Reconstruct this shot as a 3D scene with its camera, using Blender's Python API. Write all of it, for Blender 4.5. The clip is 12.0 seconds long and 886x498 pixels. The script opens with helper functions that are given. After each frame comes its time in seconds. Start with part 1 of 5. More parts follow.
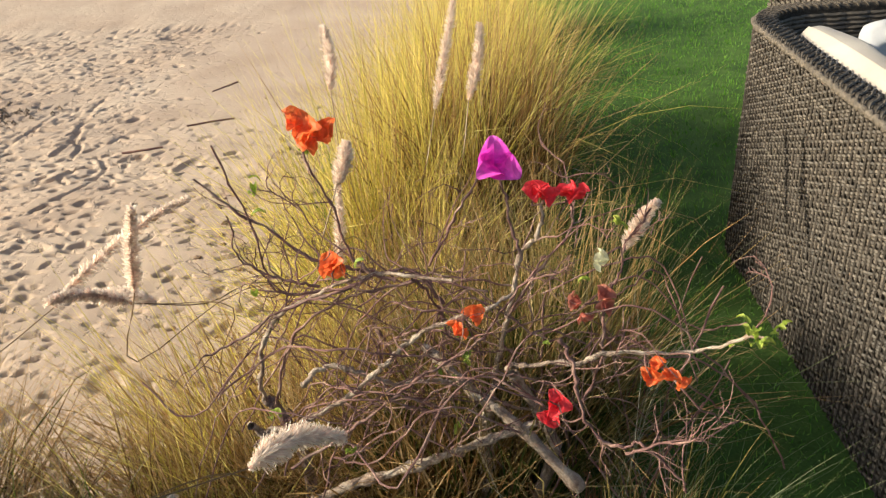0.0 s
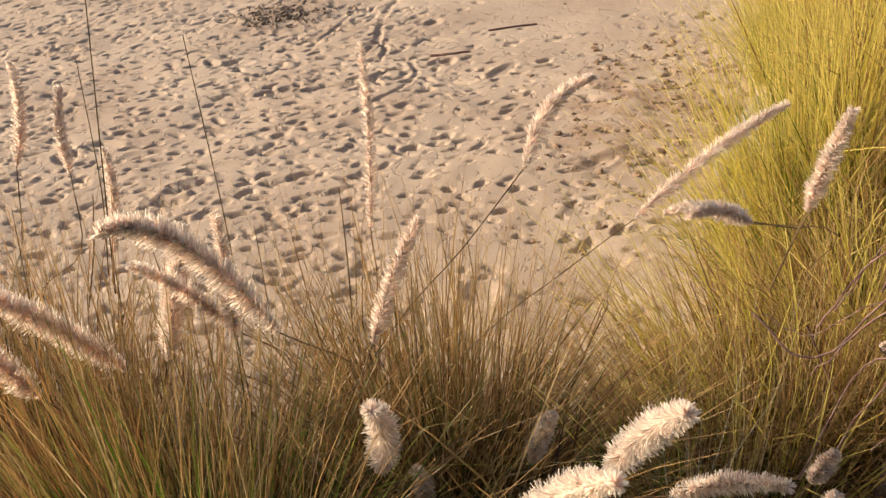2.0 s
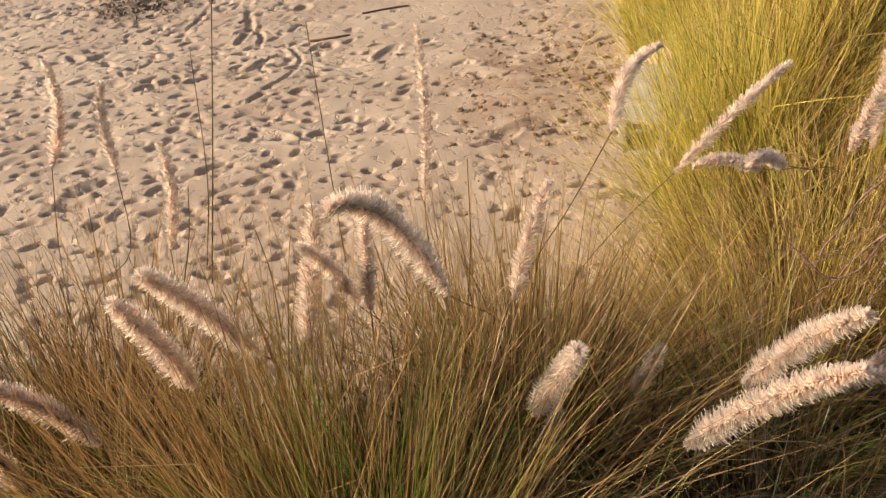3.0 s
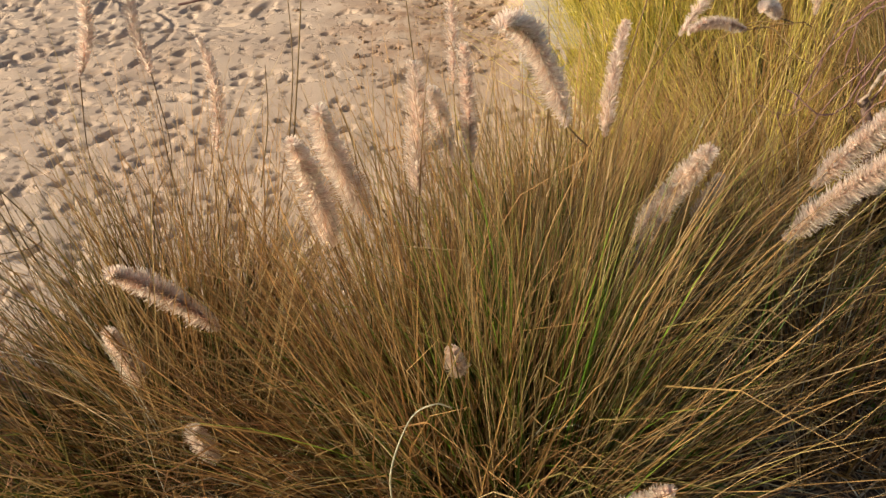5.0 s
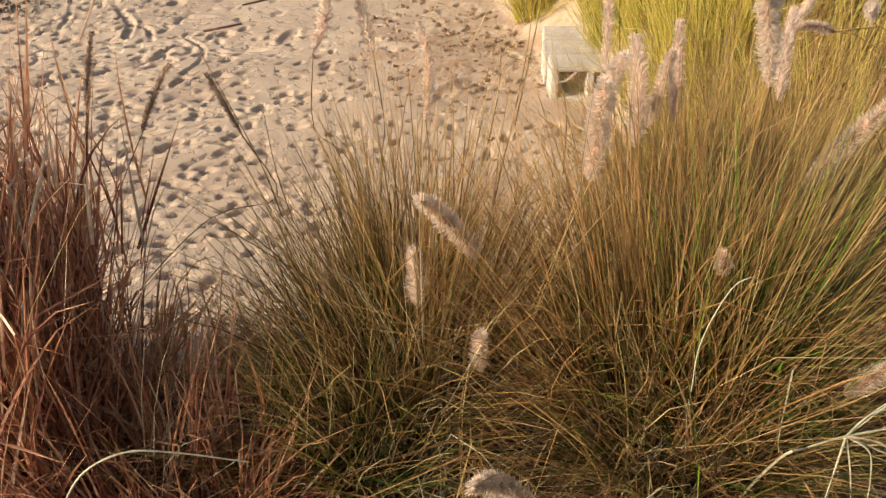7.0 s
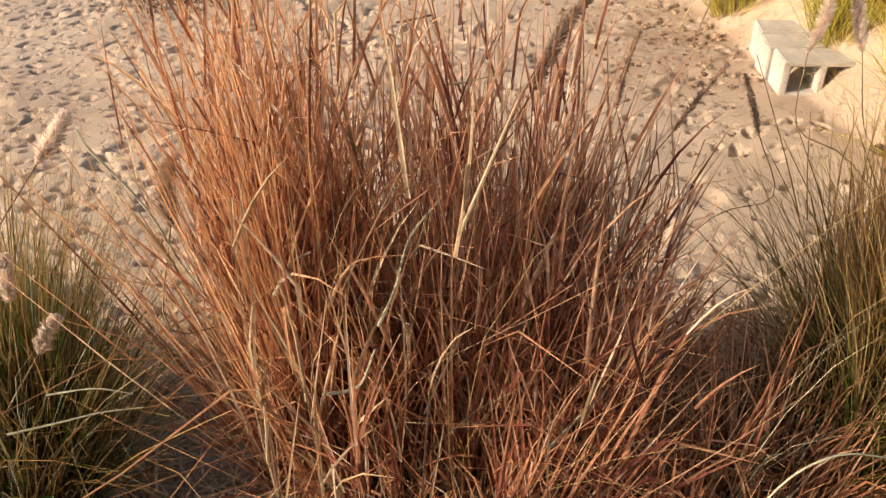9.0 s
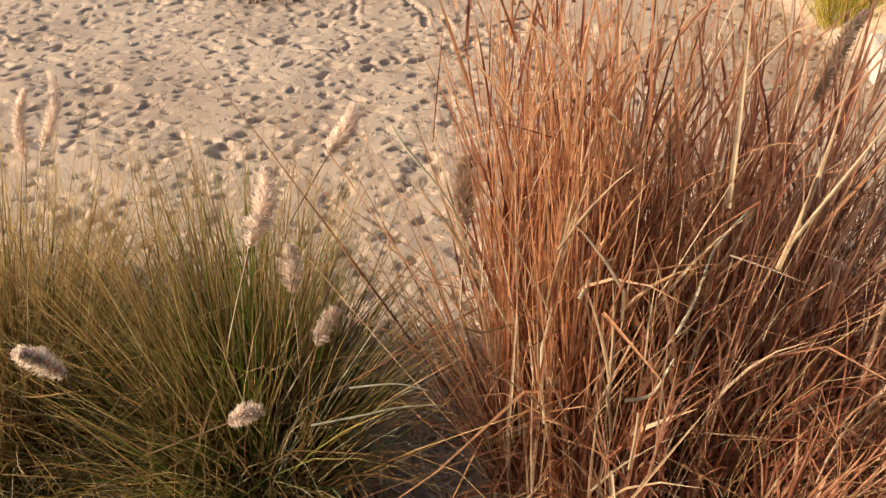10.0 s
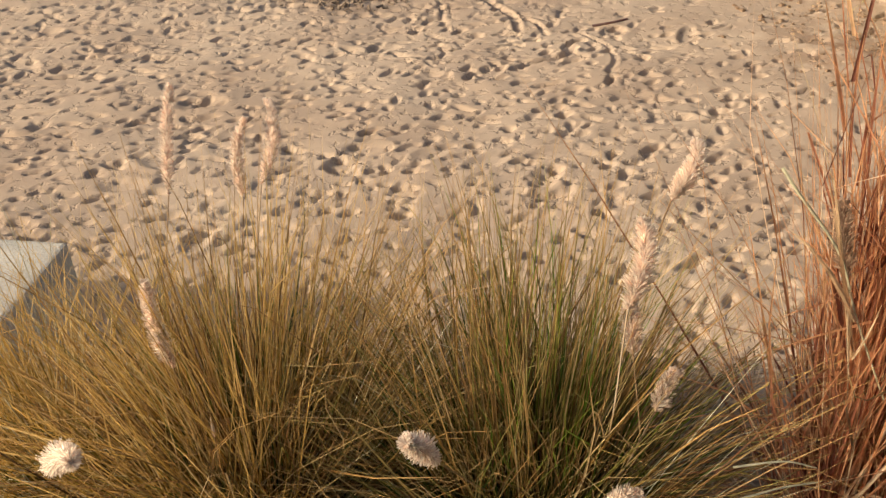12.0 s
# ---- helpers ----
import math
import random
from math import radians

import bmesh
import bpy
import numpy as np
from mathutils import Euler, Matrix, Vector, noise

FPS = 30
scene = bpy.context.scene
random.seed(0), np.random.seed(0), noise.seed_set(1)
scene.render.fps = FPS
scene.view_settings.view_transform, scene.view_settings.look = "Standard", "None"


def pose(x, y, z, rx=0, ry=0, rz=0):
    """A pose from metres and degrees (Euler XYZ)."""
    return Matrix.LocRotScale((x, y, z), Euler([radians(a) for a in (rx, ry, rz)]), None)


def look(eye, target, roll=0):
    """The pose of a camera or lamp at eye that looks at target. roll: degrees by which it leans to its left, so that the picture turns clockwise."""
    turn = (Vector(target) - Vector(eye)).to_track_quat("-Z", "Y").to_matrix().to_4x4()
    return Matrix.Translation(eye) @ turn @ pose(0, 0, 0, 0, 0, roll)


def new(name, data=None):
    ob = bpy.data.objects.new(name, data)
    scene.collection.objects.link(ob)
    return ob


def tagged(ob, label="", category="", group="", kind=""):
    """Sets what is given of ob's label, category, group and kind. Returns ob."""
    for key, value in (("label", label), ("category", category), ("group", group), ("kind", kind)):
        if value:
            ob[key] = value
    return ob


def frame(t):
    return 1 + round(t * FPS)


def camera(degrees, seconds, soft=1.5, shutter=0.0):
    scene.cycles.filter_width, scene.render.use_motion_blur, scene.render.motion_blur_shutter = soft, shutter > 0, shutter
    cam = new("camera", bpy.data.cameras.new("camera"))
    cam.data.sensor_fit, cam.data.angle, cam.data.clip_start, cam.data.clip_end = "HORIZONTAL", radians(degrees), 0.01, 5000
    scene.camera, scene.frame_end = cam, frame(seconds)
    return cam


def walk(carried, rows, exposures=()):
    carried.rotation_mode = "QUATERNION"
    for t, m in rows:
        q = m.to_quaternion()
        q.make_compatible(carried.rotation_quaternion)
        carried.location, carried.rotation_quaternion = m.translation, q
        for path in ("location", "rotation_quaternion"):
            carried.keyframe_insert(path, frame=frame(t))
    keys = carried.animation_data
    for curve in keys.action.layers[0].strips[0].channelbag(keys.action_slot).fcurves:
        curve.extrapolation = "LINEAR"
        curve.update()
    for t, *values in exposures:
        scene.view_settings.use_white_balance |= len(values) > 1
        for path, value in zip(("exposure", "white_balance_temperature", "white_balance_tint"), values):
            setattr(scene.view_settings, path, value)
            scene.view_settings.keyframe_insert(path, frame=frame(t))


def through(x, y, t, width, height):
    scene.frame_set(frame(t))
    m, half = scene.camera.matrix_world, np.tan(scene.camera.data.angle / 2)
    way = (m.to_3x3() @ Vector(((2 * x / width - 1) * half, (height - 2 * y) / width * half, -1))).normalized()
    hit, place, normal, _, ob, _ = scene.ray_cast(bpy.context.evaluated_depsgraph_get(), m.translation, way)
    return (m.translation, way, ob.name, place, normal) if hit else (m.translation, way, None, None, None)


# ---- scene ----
cam = camera(53.9, 12.0, soft=1.35)
PATH = [
    (0, (-0.233, 0.208, 1.956), (-0.512, 2.483, 0.731), -4.3),
    (0.3, (-0.417, 0.181, 1.927), (-0.738, 2.448, 0.696), -2.6),
    (0.6, (-0.443, 0.121, 1.933), (-1.109, 2.324, 0.723), -6.5),
    (1, (-0.592, 0.117, 1.893), (-1.401, 2.257, 0.658), -5.6),
    (1.5, (-0.841, 0.224, 1.895), (-1.670, 2.309, 0.584), -6.4),
    (2, (-1.066, 0.251, 1.906), (-1.838, 2.306, 0.514), -6.8),
    (2.5, (-1.318, 0.139, 1.988), (-1.803, 2.248, 0.545), -5),
    (3, (-1.503, 0.061, 1.975), (-1.760, 2.187, 0.501), -4.4),
    (3.2, (-1.556, -0.008, 1.984), (-1.776, 2.113, 0.495), -4.3),
    (4.8, (-1.920, 0.049, 1.860), (-1.711, 2.101, 0.276), -2.7),
    (5, (-1.960, -0.098, 1.856), (-1.719, 1.981, 0.315), -3.5),
    (5.5, (-2.068, -0.367, 1.828), (-1.754, 1.754, 0.356), -3.1),
    (6, (-2.179, -0.352, 1.828), (-1.830, 1.781, 0.382), -2.4),
    (6.5, (-2.308, -0.290, 1.838), (-1.908, 1.836, 0.397), -1.7),
    (7, (-2.561, -0.311, 1.855), (-2.089, 1.808, 0.425), -0.5),
    (7.5, (-2.827, -0.356, 1.838), (-2.360, 1.768, 0.415), -0.6),
    (7.7, (-2.915, -0.370, 1.828), (-2.458, 1.756, 0.404), -0.7),
    (9.3, (-3.632, -0.053, 1.892), (-3.290, 2.072, 0.433), -0.4),
    (9.5, (-3.697, -0.036, 1.881), (-3.381, 2.093, 0.423), 0.5),
    (9.7, (-3.778, -0.029, 1.881), (-3.479, 2.103, 0.424), 0.5),
    (10, (-3.936, -0.029, 1.892), (-3.637, 2.102, 0.433), 0.4),
    (10.5, (-4.139, -0.038, 1.866), (-3.847, 2.094, 0.407), 0.2),
    (11, (-4.259, 0.025, 1.856), (-3.973, 2.157, 0.397), 0.1),
    (11.5, (-4.356, 0.157, 1.876), (-4.099, 2.292, 0.413), -0.3),
    (12, (-4.410, 0.211, 1.873), (-4.147, 2.344, 0.411), -0.7),
]
walk(cam, [(t, look(eye, target, roll)) for t, eye, target, roll in PATH], [(0, 0.74, 6480, 1), (1.5, 0.56, 6900, 7), (3, 0.45, 7020, 8), (5.5, 0.41, 6900, 5), (7.3, 0.54, 6920, 5), (9.3, 0.54, 7080, 9), (10, 0.46, 6980, 8), (10.5, 0.27, 7050, 10), (12, 0.31, 7250, 6)])

# ---- light ----
SUN_EL, SUN_AZ = radians(24), radians(189)  # azimuth from +x towards +y
world = bpy.data.worlds.new("sky")
scene.world = world
world.use_nodes = True
wn = world.node_tree.nodes
sky = wn.new("ShaderNodeTexSky")
sky.sky_type, sky.sun_disc = "NISHITA", False
sky.sun_elevation, sky.sun_rotation = SUN_EL, math.pi / 2 - SUN_AZ
sky.dust_density = 4.0
world.node_tree.links.new(sky.outputs[0], wn["Background"].inputs[0])
wn["Background"].inputs[1].default_value = 0.125
sun = new("sun", bpy.data.lights.new("sun", "SUN"))
sun.data.energy, sun.data.angle, sun.data.color = 4.8, radians(0.6), (1.0, 0.87, 0.69)
to_sun = Vector((math.cos(SUN_EL) * math.cos(SUN_AZ), math.cos(SUN_EL) * math.sin(SUN_AZ), math.sin(SUN_EL)))
sun.matrix_world = look(to_sun * 20, (0, 0, 0))

rng = np.random.default_rng(7)


# ---- materials ----
def material(name, rough=0.7, spec=0.3):
    m = bpy.data.materials.new(name)
    m.use_nodes = True
    b = m.node_tree.nodes["Principled BSDF"]
    b.inputs["Roughness"].default_value = rough
    b.inputs["Specular IOR Level"].default_value = spec
    return m, m.node_tree, b


def ramp(tree, source, stops):
    r = tree.nodes.new("ShaderNodeValToRGB")
    e = r.color_ramp.elements
    while len(e) < len(stops):
        e.new(0.5)
    for k, (at, colour) in zip(e, stops):
        k.position, k.color = at, (*colour, 1)
    tree.links.new(source, r.inputs[0])
    return r.outputs[0]


def noise_of(tree, scale, detail=4.0, rough=0.55, coord="Object"):
    c = tree.nodes.new("ShaderNodeTexCoord")
    n = tree.nodes.new("ShaderNodeTexNoise")
    n.inputs["Scale"].default_value, n.inputs["Detail"].default_value, n.inputs["Roughness"].default_value = scale, detail, rough
    tree.links.new(c.outputs[coord], n.inputs["Vector"])
    return n.outputs["Fac"]


def mixed(tree, a, b, fac, mode="MIX"):
    m = tree.nodes.new("ShaderNodeMix")
    m.data_type, m.blend_type = "RGBA", mode
    for value, slot in ((fac, 0), (a, 6), (b, 7)):
        if hasattr(value, "is_linked"):
            tree.links.new(value, m.inputs[slot])
        elif slot:
            m.inputs[slot].default_value = (*value, 1)
        else:
            m.inputs[slot].default_value = value
    return m.outputs[2]


def bumped(tree, b, height, strength, distance=0.01):
    n = tree.nodes.new("ShaderNodeBump")
    n.inputs["Strength"].default_value, n.inputs["Distance"].default_value = strength, distance
    tree.links.new(height, n.inputs["Height"])
    tree.links.new(n.outputs[0], b.inputs["Normal"])


def surface(name, stops, scale, fine, rough=0.8, bump=0.4, dist=0.01, spec=0.2, pits=0):
    """A mottled surface: colours by a coarse noise, darkened by a fine one, with relief and small hollows."""
    m, t, b = material(name, rough, spec)
    c = ramp(t, noise_of(t, scale, 6), stops)
    g = ramp(t, noise_of(t, fine, 3, 0.6), [(0.3, (0.72, 0.72, 0.72)), (0.7, (1.15, 1.15, 1.15))])
    t.links.new(mixed(t, c, g, 1.0, "MULTIPLY"), b.inputs["Base Color"])
    height = noise_of(t, fine, 5, 0.65)
    if pits:
        hollow = ramp(t, noise_of(t, pits, 4, 0.6), [(0.36, (0, 0, 0)), (0.44, (1, 1, 1))])
        height = mixed(t, hollow, height, 0.18)
    bumped(t, b, height, bump, dist)
    return m


def leafy(name, stops, tip, tip_from=0.45, through=0.35, rough=0.45):
    """Blades: a colour for each blade, drying towards the tip, with light coming through."""
    m, t, b = material(name, rough, 0.35)
    geo = t.nodes.new("ShaderNodeNewGeometry")
    c = ramp(t, geo.outputs["Random Per Island"], stops)
    uv = t.nodes.new("ShaderNodeUVMap")
    sep = t.nodes.new("ShaderNodeSeparateXYZ")
    t.links.new(uv.outputs[0], sep.inputs[0])
    f = ramp(t, sep.outputs[1], [(tip_from, (0, 0, 0)), (1.0, (1, 1, 1))])
    mott = ramp(t, noise_of(t, 60, 3), [(0.3, (0.75, 0.75, 0.75)), (0.7, (1.2, 1.2, 1.2))])
    c = mixed(t, mixed(t, c, tip, f), mott, 1.0, "MULTIPLY")
    t.links.new(c, b.inputs["Base Color"])
    tr = t.nodes.new("ShaderNodeBsdfTranslucent")
    t.links.new(c, tr.inputs["Color"])
    mx = t.nodes.new("ShaderNodeMixShader")
    mx.inputs[0].default_value = through
    out = t.nodes["Material Output"]
    t.links.new(b.outputs[0], mx.inputs[1])
    t.links.new(tr.outputs[0], mx.inputs[2])
    t.links.new(mx.outputs[0], out.inputs["Surface"])
    return m


SAND = surface("sand", [(0.3, (0.38, 0.28, 0.217)), (0.55, (0.455, 0.348, 0.274)), (0.8, (0.51, 0.403, 0.323))], 1.3, 420, 0.9, 0.8, 0.008, 0.15, pits=17)


def stained(m, centre, reach, colour):
    """Dirt trodden into the sand in uneven blotches round a place."""
    t = m.node_tree
    b = t.nodes["Principled BSDF"]
    clean = b.inputs["Base Color"].links[0].from_socket
    c = t.nodes.new("ShaderNodeTexCoord")
    d = t.nodes.new("ShaderNodeVectorMath")
    d.operation = "DISTANCE"
    d.inputs[1].default_value = (*centre, 0)
    t.links.new(c.outputs["Object"], d.inputs[0])
    near_by = ramp(t, d.outputs["Value"], [(reach * 0.3, (1, 1, 1)), (reach, (0, 0, 0))])
    blot = ramp(t, noise_of(t, 5.0, 6, 0.7), [(0.42, (0, 0, 0)), (0.60, (0.85, 0.85, 0.85))])
    t.links.new(mixed(t, clean, colour, mixed(t, near_by, blot, 1.0, "MULTIPLY")), b.inputs["Base Color"])


stained(SAND, (-1.35, 4.5), 0.95, (0.27, 0.165, 0.11))
stained(SAND, (-4.3, 6.0), 0.5, (0.25, 0.18, 0.14))
SOIL = surface("litter soil", [(0.3, (0.045, 0.028, 0.021)), (0.7, (0.14, 0.09, 0.06))], 9, 160, 0.95, 0.6, 0.01)
LAWN = surface("lawn soil", [(0.3, (0.04, 0.08, 0.016)), (0.7, (0.085, 0.15, 0.03))], 6, 120, 0.9)
TURF = leafy("turf", [(0.0, (0.05, 0.15, 0.018)), (0.6, (0.12, 0.32, 0.03)), (1.0, (0.24, 0.42, 0.05))], (0.24, 0.44, 0.05), 0.5, 0.4)
GREEN = leafy("green grass", [(0.0, (0.014, 0.032, 0.005)), (0.35, (0.045, 0.085, 0.010)), (0.6, (0.115, 0.125, 0.018)), (0.82, (0.24, 0.18, 0.048)), (1.0, (0.66, 0.52, 0.31))], (0.44, 0.31, 0.12), 0.6, 0.36)
FRESH = leafy("fresh green grass", [(0.0, (0.05, 0.11, 0.010)), (0.5, (0.11, 0.20, 0.018)), (1.0, (0.28, 0.38, 0.05))], (0.38, 0.34, 0.09), 0.75, 0.35)
OLIVE = leafy("olive grass", [(0.0, (0.038, 0.020, 0.009)), (0.35, (0.14, 0.072, 0.020)), (0.65, (0.30, 0.17, 0.050)), (0.87, (0.48, 0.31, 0.12)), (1.0, (0.76, 0.60, 0.37))], (0.50, 0.305, 0.13), 0.55, 0.36)
GOLD = leafy("golden grass", [(0.0, (0.10, 0.10, 0.010)), (0.3, (0.32, 0.30, 0.028)), (0.7, (0.66, 0.55, 0.075)), (1.0, (0.86, 0.74, 0.32))], (0.82, 0.68, 0.22), 0.4, 0.5)
AMBER = leafy("amber grass", [(0.0, (0.085, 0.066, 0.014)), (0.35, (0.30, 0.19, 0.038)), (0.75, (0.54, 0.335, 0.085)), (1.0, (0.74, 0.58, 0.33))], (0.64, 0.42, 0.17), 0.5, 0.48)
WISP = leafy("wispy tips", [(0.0, (0.28, 0.17, 0.07)), (0.5, (0.44, 0.30, 0.13)), (1.0, (0.60, 0.46, 0.25))], (0.58, 0.42, 0.21), 0.3, 0.4)
BROWN = leafy("brown dead grass", [(0.0, (0.040, 0.017, 0.012)), (0.5, (0.13, 0.062, 0.030)), (0.85, (0.27, 0.145, 0.065)), (1.0, (0.52, 0.36, 0.21))], (0.33, 0.18, 0.08), 0.5, 0.28)
RUST = leafy("rust leaves", [(0.0, (0.24, 0.083, 0.05)), (0.5, (0.48, 0.22, 0.12)), (0.9, (0.64, 0.39, 0.23)), (1.0, (0.74, 0.56, 0.40))], (0.52, 0.26, 0.13), 0.5, 0.4)
STEM = leafy("pale stems", [(0.0, (0.075, 0.035, 0.038)), (0.35, (0.15, 0.085, 0.075)), (0.6, (0.26, 0.20, 0.165)), (1.0, (0.42, 0.38, 0.24))], (0.36, 0.33, 0.18), 0.5, 0.2)
RED = leafy("russet grass", [(0.0, (0.13, 0.042, 0.035)), (0.35, (0.37, 0.145, 0.088)), (0.7, (0.62, 0.31, 0.175)), (0.9, (0.76, 0.48, 0.29)), (1.0, (0.88, 0.74, 0.58))], (0.72, 0.385, 0.20), 0.5, 0.55)
LANCE = leafy("grey-green blades", [(0.0, (0.10, 0.15, 0.06)), (0.5, (0.22, 0.28, 0.12)), (1.0, (0.46, 0.48, 0.27))], (0.40, 0.42, 0.20), 0.6, 0.35)
WINE = leafy("dark red grass", [(0.0, (0.14, 0.045, 0.036)), (0.35, (0.39, 0.150, 0.096)), (0.7, (0.62, 0.305, 0.19)), (0.9, (0.76, 0.50, 0.35)), (1.0, (0.88, 0.75, 0.62))], (0.68, 0.36, 0.20), 0.5, 0.56)
RUSSET = leafy("orange-brown grass", [(0.0, (0.08, 0.032, 0.015)), (0.4, (0.30, 0.145, 0.055)), (0.8, (0.50, 0.29, 0.12)), (1.0, (0.72, 0.54, 0.33))], (0.56, 0.32, 0.13), 0.5, 0.35)
PALE = leafy("pale dry leaves", [(0.0, (0.20, 0.175, 0.115)), (0.5, (0.45, 0.41, 0.29)), (1.0, (0.74, 0.71, 0.58))], (0.54, 0.49, 0.34), 0.5, 0.3)
STRAW = leafy("straw", [(0.0, (0.20, 0.112, 0.065)), (0.5, (0.43, 0.285, 0.18)), (1.0, (0.63, 0.50, 0.36))], (0.51, 0.36, 0.23), 0.5, 0.3)
PLUME = leafy("plume hair", [(0.0, (0.66, 0.48, 0.41)), (0.5, (0.88, 0.745, 0.65)), (1.0, (0.95, 0.89, 0.81))], (0.95, 0.875, 0.80), 0.2, 0.68, 0.6)
DARK_PLUME = leafy("brown plume hair", [(0.0, (0.34, 0.22, 0.16)), (1.0, (0.52, 0.38, 0.29))], (0.55, 0.42, 0.32), 0.3, 0.5, 0.6)
STALK = leafy("stalk", [(0.0, (0.10, 0.065, 0.022)), (1.0, (0.26, 0.17, 0.07))], (0.20, 0.12, 0.06), 0.4, 0.1)
BARK = surface("bark", [(0.3, (0.20, 0.13, 0.10)), (0.5, (0.40, 0.30, 0.24)), (0.7, (0.60, 0.50, 0.41))], 45, 260, 0.85, 0.9, 0.006)
PURPLE_BARK = surface("purple-brown bark", [(0.3, (0.14, 0.08, 0.075)), (0.5, (0.26, 0.17, 0.155)), (0.7, (0.40, 0.30, 0.26))], 40, 260, 0.85, 0.9, 0.006)
TWIG = surface("twig bark", [(0.25, (0.105, 0.05, 0.05)), (0.5, (0.21, 0.115, 0.105)), (0.75, (0.36, 0.25, 0.20))], 22, 300, 0.75, 0.5, 0.003)
CHAR = surface("dark debris", [(0.3, (0.15, 0.11, 0.085)), (0.7, (0.30, 0.23, 0.18))], 20, 200, 0.9)
CONCRETE = surface("concrete", [(0.3, (0.42, 0.39, 0.36)), (0.6, (0.55, 0.52, 0.48)), (0.85, (0.63, 0.60, 0.56))], 7, 180, 0.9, 0.6, 0.006)
BLOCK = surface("block concrete", [(0.3, (0.40, 0.36, 0.33)), (0.6, (0.52, 0.47, 0.44)), (0.85, (0.62, 0.57, 0.54))], 9, 150, 0.92, 0.7, 0.006)
WICKER = leafy("wicker", [(0.0, (0.042, 0.035, 0.030)), (0.5, (0.076, 0.062, 0.051)), (1.0, (0.125, 0.102, 0.082))], (0.085, 0.07, 0.057), 0.6, 0.0, 0.55)
WICKER_EDGE = surface("wicker edge", [(0.3, (0.085, 0.070, 0.058)), (0.7, (0.17, 0.14, 0.115))], 60, 500, 0.6, 0.8, 0.003)
CLOD = surface("dry clods", [(0.3, (0.20, 0.125, 0.085)), (0.7, (0.36, 0.25, 0.175))], 12, 200, 0.95, 0.7, 0.006)
CORE = surface("wicker backing", [(0.3, (0.03, 0.025, 0.021)), (0.7, (0.065, 0.053, 0.045))], 30, 200, 0.8)
CANVAS = surface("cushion canvas", [(0.3, (0.36, 0.315, 0.28)), (0.7, (0.46, 0.41, 0.365))], 5, 900, 0.9, 0.3, 0.001)
# the cushion canvas again, greyed and blued to stand for shade
SHADED_CANVAS = surface("canvas greyed for shade", [(0.3, (0.36, 0.36, 0.39)), (0.7, (0.46, 0.46, 0.48))], 5, 900, 0.9, 0.3, 0.001)
PETAL = {
    "or": leafy("orange bract", [(0.0, (0.70, 0.10, 0.025)), (1.0, (0.88, 0.22, 0.07))], (0.85, 0.20, 0.06), 0.5, 0.5),
    "red": leafy("red bract", [(0.0, (0.70, 0.02, 0.04)), (1.0, (0.88, 0.06, 0.09))], (0.85, 0.08, 0.10), 0.5, 0.5),
    "mag": leafy("magenta bract", [(0.0, (0.58, 0.012, 0.40)), (1.0, (0.80, 0.05, 0.60))], (0.84, 0.14, 0.70), 0.5, 0.5),
    "faded": leafy("faded bract", [(0.0, (0.32, 0.055, 0.04)), (1.0, (0.48, 0.14, 0.10))], (0.5, 0.2, 0.14), 0.5, 0.4),
    "white": leafy("cream bract", [(0.0, (0.62, 0.58, 0.36)), (1.0, (0.75, 0.72, 0.52))], (0.7, 0.68, 0.5), 0.5, 0.4)}
LEAF = leafy("shrub leaf", [(0.0, (0.16, 0.24, 0.03)), (1.0, (0.34, 0.42, 0.06))], (0.4, 0.44, 0.08), 0.5, 0.4)


# ---- building helpers ----
def mesh_of(name, verts, faces, mat, parent=None, uv=None, smooth=False, label="", at=None):
    """One mesh object; verts in world places, kept relative to the thing's foot."""
    origin = at if at is not None else (parent["foot"] if parent is not None else (0, 0, 0))
    v = np.asarray(verts, float) - np.asarray(origin, float)
    f = np.asarray(faces)
    me = bpy.data.meshes.new(name)
    n, k = f.shape
    me.vertices.add(len(v))
    me.vertices.foreach_set("co", v.ravel())
    me.loops.add(n * k)
    me.loops.foreach_set("vertex_index", f.ravel().astype(np.int32))
    me.polygons.add(n)
    me.polygons.foreach_set("loop_start", np.arange(0, n * k, k, dtype=np.int32))
    me.polygons.foreach_set("use_smooth", np.full(n, smooth))
    if uv is not None:
        layer = me.uv_layers.new(name="UVMap")
        layer.data.foreach_set("uv", np.asarray(uv, float)[f.ravel()].ravel())
    me.update(calc_edges=True)
    me.validate()
    me.materials.append(mat)
    ob = new(name, me)
    ob["foot"] = [float(a) for a in origin]
    if parent is not None:
        ob.parent = parent
    else:
        ob.location = origin
    if label:
        ob["label"] = label
    return ob


def thing(name, foot, label, category, group="", kind=""):
    e = new(name)
    e.location = foot
    e.empty_display_size = 0.1
    e["foot"] = [float(a) for a in foot]
    return tagged(e, label, category, group, kind)


class Pile:
    """Collects pieces into one mesh."""

    def __init__(self):
        self.v, self.f, self.u, self.n = [], [], [], 0

    def add(self, v, f, u=None):
        v = np.asarray(v, float)
        self.v.append(v)
        self.f.append(np.asarray(f) + self.n)
        self.u.append(np.zeros((len(v), 2)) if u is None else np.asarray(u, float))
        self.n += len(v)

    def build(self, name, mat, parent=None, **more):
        return mesh_of(name, np.vstack(self.v), np.vstack(self.f), mat, parent, uv=np.vstack(self.u), **more)


